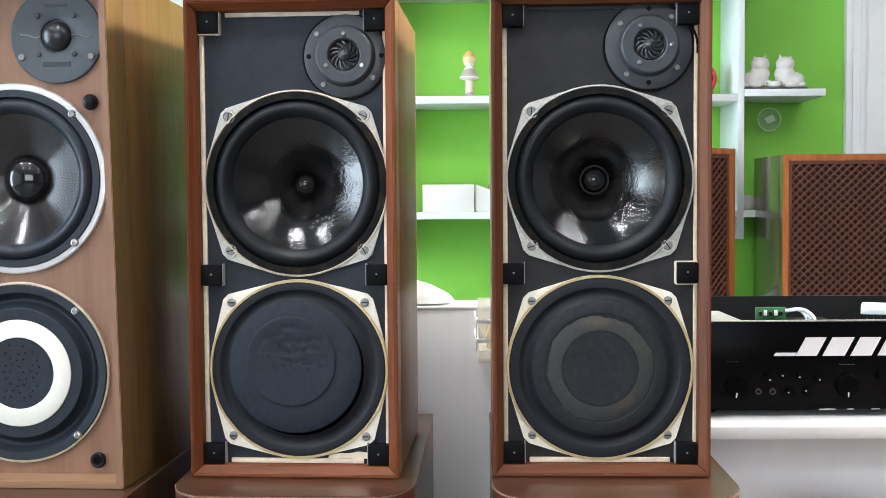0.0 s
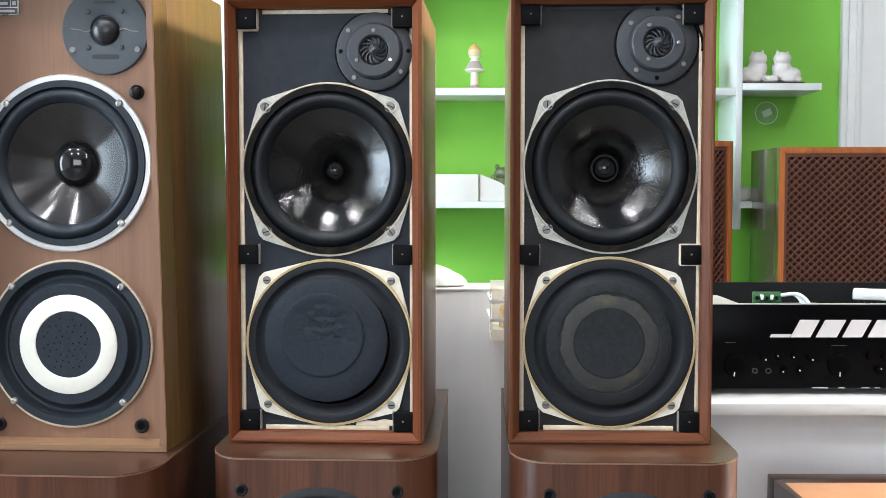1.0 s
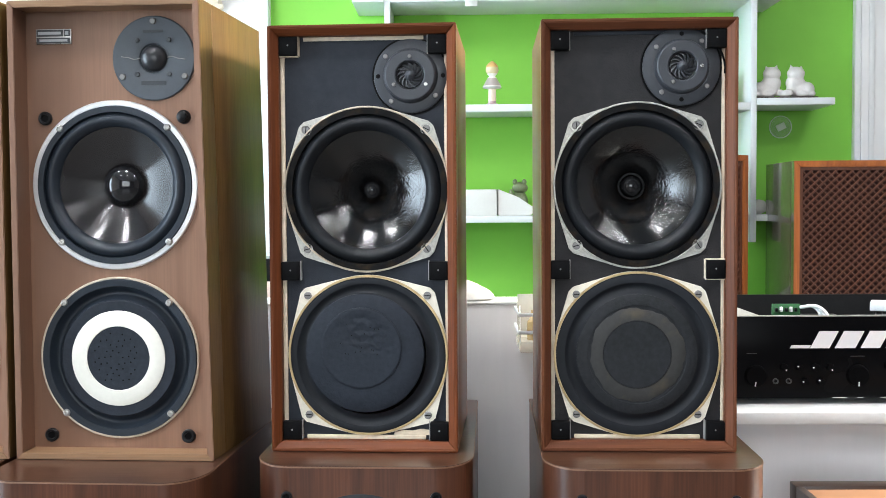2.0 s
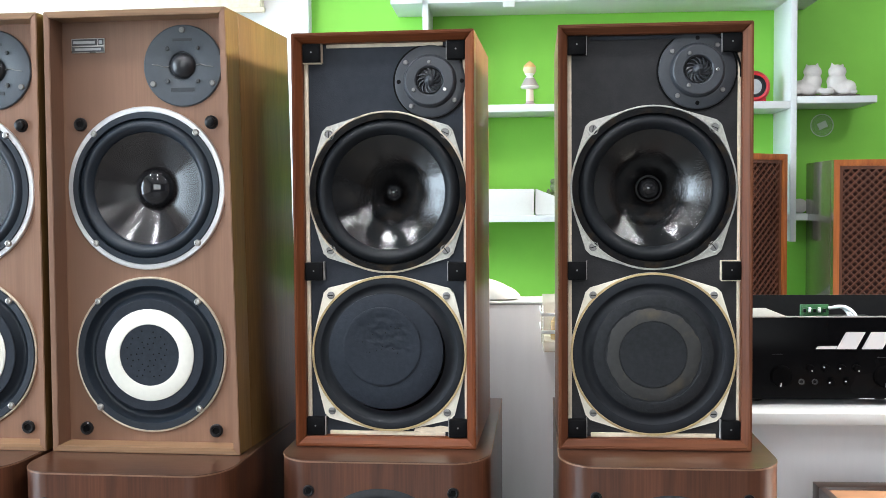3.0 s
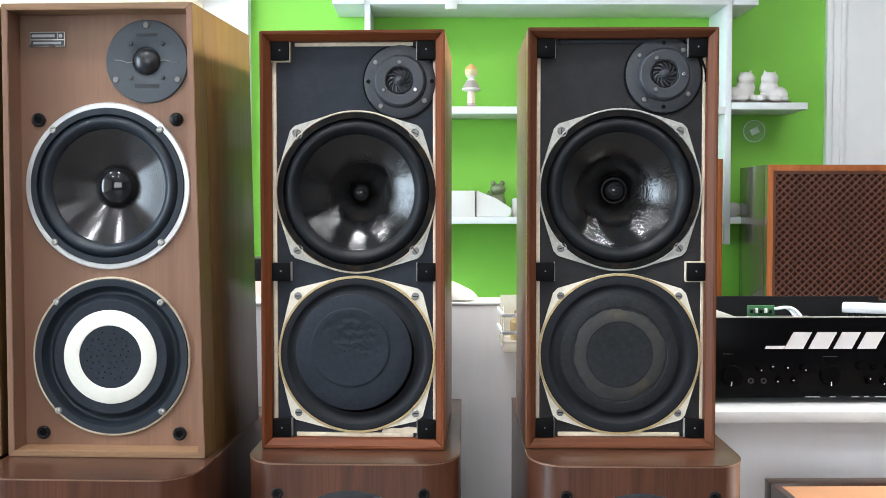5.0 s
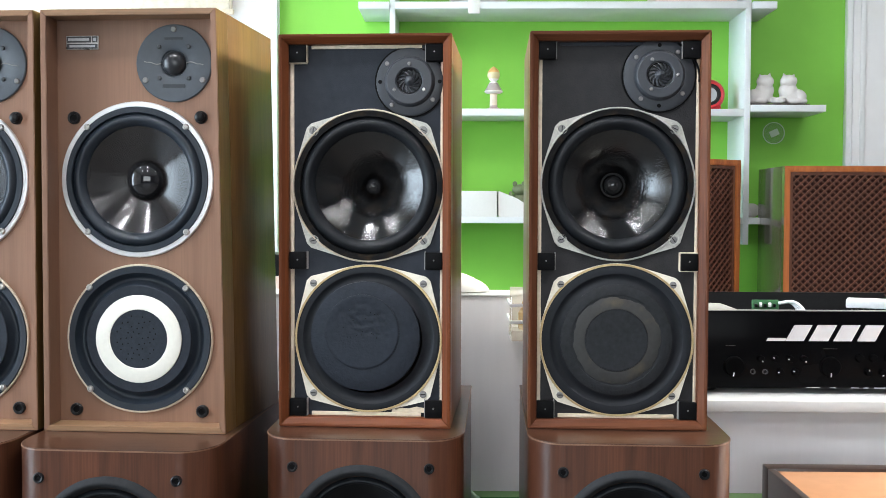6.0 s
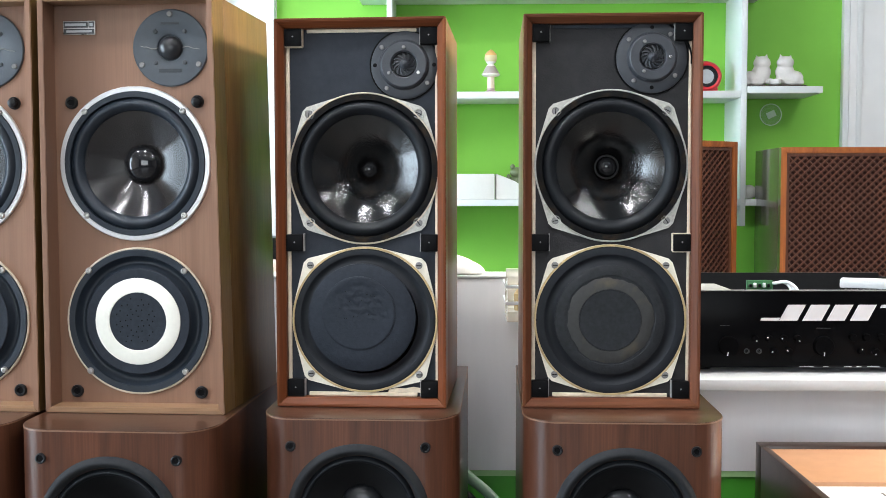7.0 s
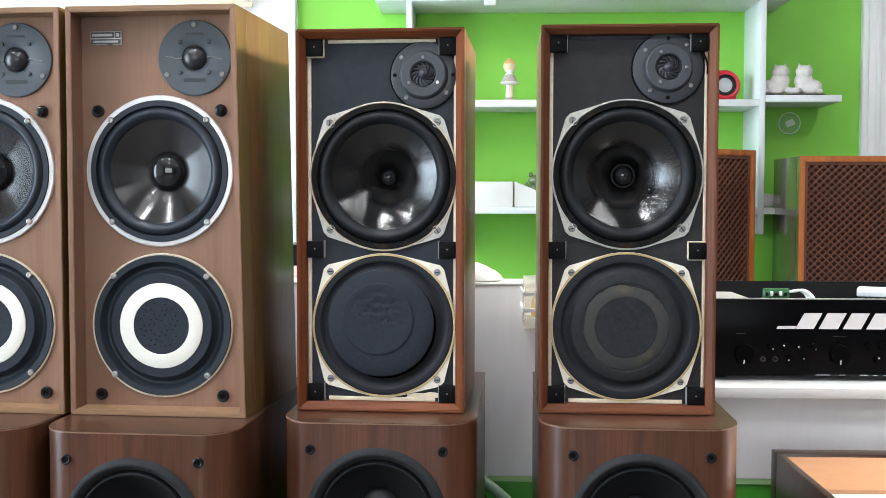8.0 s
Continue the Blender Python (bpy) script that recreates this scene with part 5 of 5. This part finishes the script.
# ---- lattice-fronted loudspeakers at the back ----
def lattice_speaker(m, label, W=0.56, H=0.49, D=0.30):
    sp = thing("lattice_loudspeaker", m, label, "loudspeaker", "lattice-fronted loudspeakers")
    w, lip, f = W / 2, 0.020, 0.016
    open_front(sp, W, H, D, lip, f, 0.003, (M["cherry"], M["cherry"]), M["side_dark"])
    part("grille_cloth", box(-w + lip, w - lip, f + 0.004, f + 0.010, lip, H - lip), M["grille_back"], sp, "dark brown cloth")
    part("inner_rim", sheet([(-w + lip, lip), (w - lip, lip), (w - lip, H - lip), (-w + lip, H - lip)], [[(-w + lip + 0.010, lip + 0.010), (w - lip - 0.010, lip + 0.010), (w - lip - 0.010, H - lip - 0.010), (-w + lip + 0.010, H - lip - 0.010)]], f - 0.008, f + 0.0035), M["lattice"], sp)
    x0, x1, z0, z1 = -w + lip + 0.010, w - lip - 0.010, lip + 0.010, H - lip - 0.010
    bm = bmesh.new()
    slope, pitch, t = 0.95, 0.0262, 0.0034
    for s, ya in ((1, f - 0.006), (-1, f - 0.001)):
        k = -60
        while k < 60:
            c = k * pitch
            pts = []
            # the strip's middle line: z = s * slope * (x - c), cut by the opening
            for xx in (x0, x1):
                zz = s * slope * (xx - c) + (z0 + z1) / 2
                if z0 <= zz <= z1:
                    pts.append((xx, zz))
            for zz in (z0, z1):
                xx = c + s * (zz - (z0 + z1) / 2) / slope
                if x0 < xx < x1:
                    pts.append((xx, zz))
            if len(pts) >= 2:
                (ax, az), (bx, bz) = sorted(pts)[0], sorted(pts)[-1]
                ln = math.hypot(bx - ax, bz - az)
                if ln > 0.004:
                    nx, nz = -(bz - az) / ln * t, (bx - ax) / ln * t
                    lo = [bm.verts.new((x, y, z)) for x, y, z in ((ax + nx, ya + 0.004, az + nz), (ax + nx * 0.5, ya, az + nz * 0.5), (ax - nx * 0.5, ya, az - nz * 0.5), (ax - nx, ya + 0.004, az - nz))]
                    hi = [bm.verts.new((q.co.x + bx - ax, q.co.y, q.co.z + bz - az)) for q in lo]
                    for i in range(3):
                        bm.faces.new([lo[i], lo[i + 1], hi[i + 1], hi[i]])
            k += 1
    bmesh.ops.recalc_face_normals(bm, faces=bm.faces)
    tagged(part("lattice", bm, M["lattice"], sp, "crossed brown wooden lattice"), kind="stuff")
    return sp


cab = thing("sideboard", pose(0, 0, 0), "plain white sideboard under the lattice loudspeakers", "sideboard")
part("body", box(0.30, 2.3, 2.95, 3.57, 0.0, 0.59), M["counter"], cab)
part("top", box(0.28, 2.32, 2.93, 3.57, 0.5905, 0.62, 0.002), M["shelf"], cab)
lattice_speaker(pose(1.034 + 0.28, 3.13, 0.6205, 0, 0, 0), "cherry-framed loudspeaker with brown lattice front")
lattice_speaker(pose(0.711, 3.13, 0.6205, 0, 0, 35), "cherry-framed loudspeaker with brown lattice front, turned aside", 0.54, 0.516, 0.14)

# ---- left background ----
single("low_cabinet", box(-1.5, -0.42, 2.35, 2.85, 0.0, 0.71, 0.003), M["counter"], "pale cabinet behind the counter", "cabinet")
single("pink_box", box(-0.62, -0.44, 2.40, 2.55, 0.7105, 0.785, 0.002), M["pink"], "pinkish card box on the cabinet", "box")
single("dark_box", box(-0.64, -0.43, 2.40, 2.56, 0.7855, 0.842, 0.002), M["plate_dark"], "flat dark box on a pinkish one", "box")
panel = thing("hanging_panel", pose(0, 0, 0), "beige marbled board high on the white wall", "panel")
part("board", box(-2.0, -0.90, 3.56, 3.6195, 1.702, 2.38, 0.004), M["beige"], panel)
part("rail", box(-2.02, -0.88, 3.54, 3.5595, 1.687, 1.705, 0.003), M["cream"], panel)
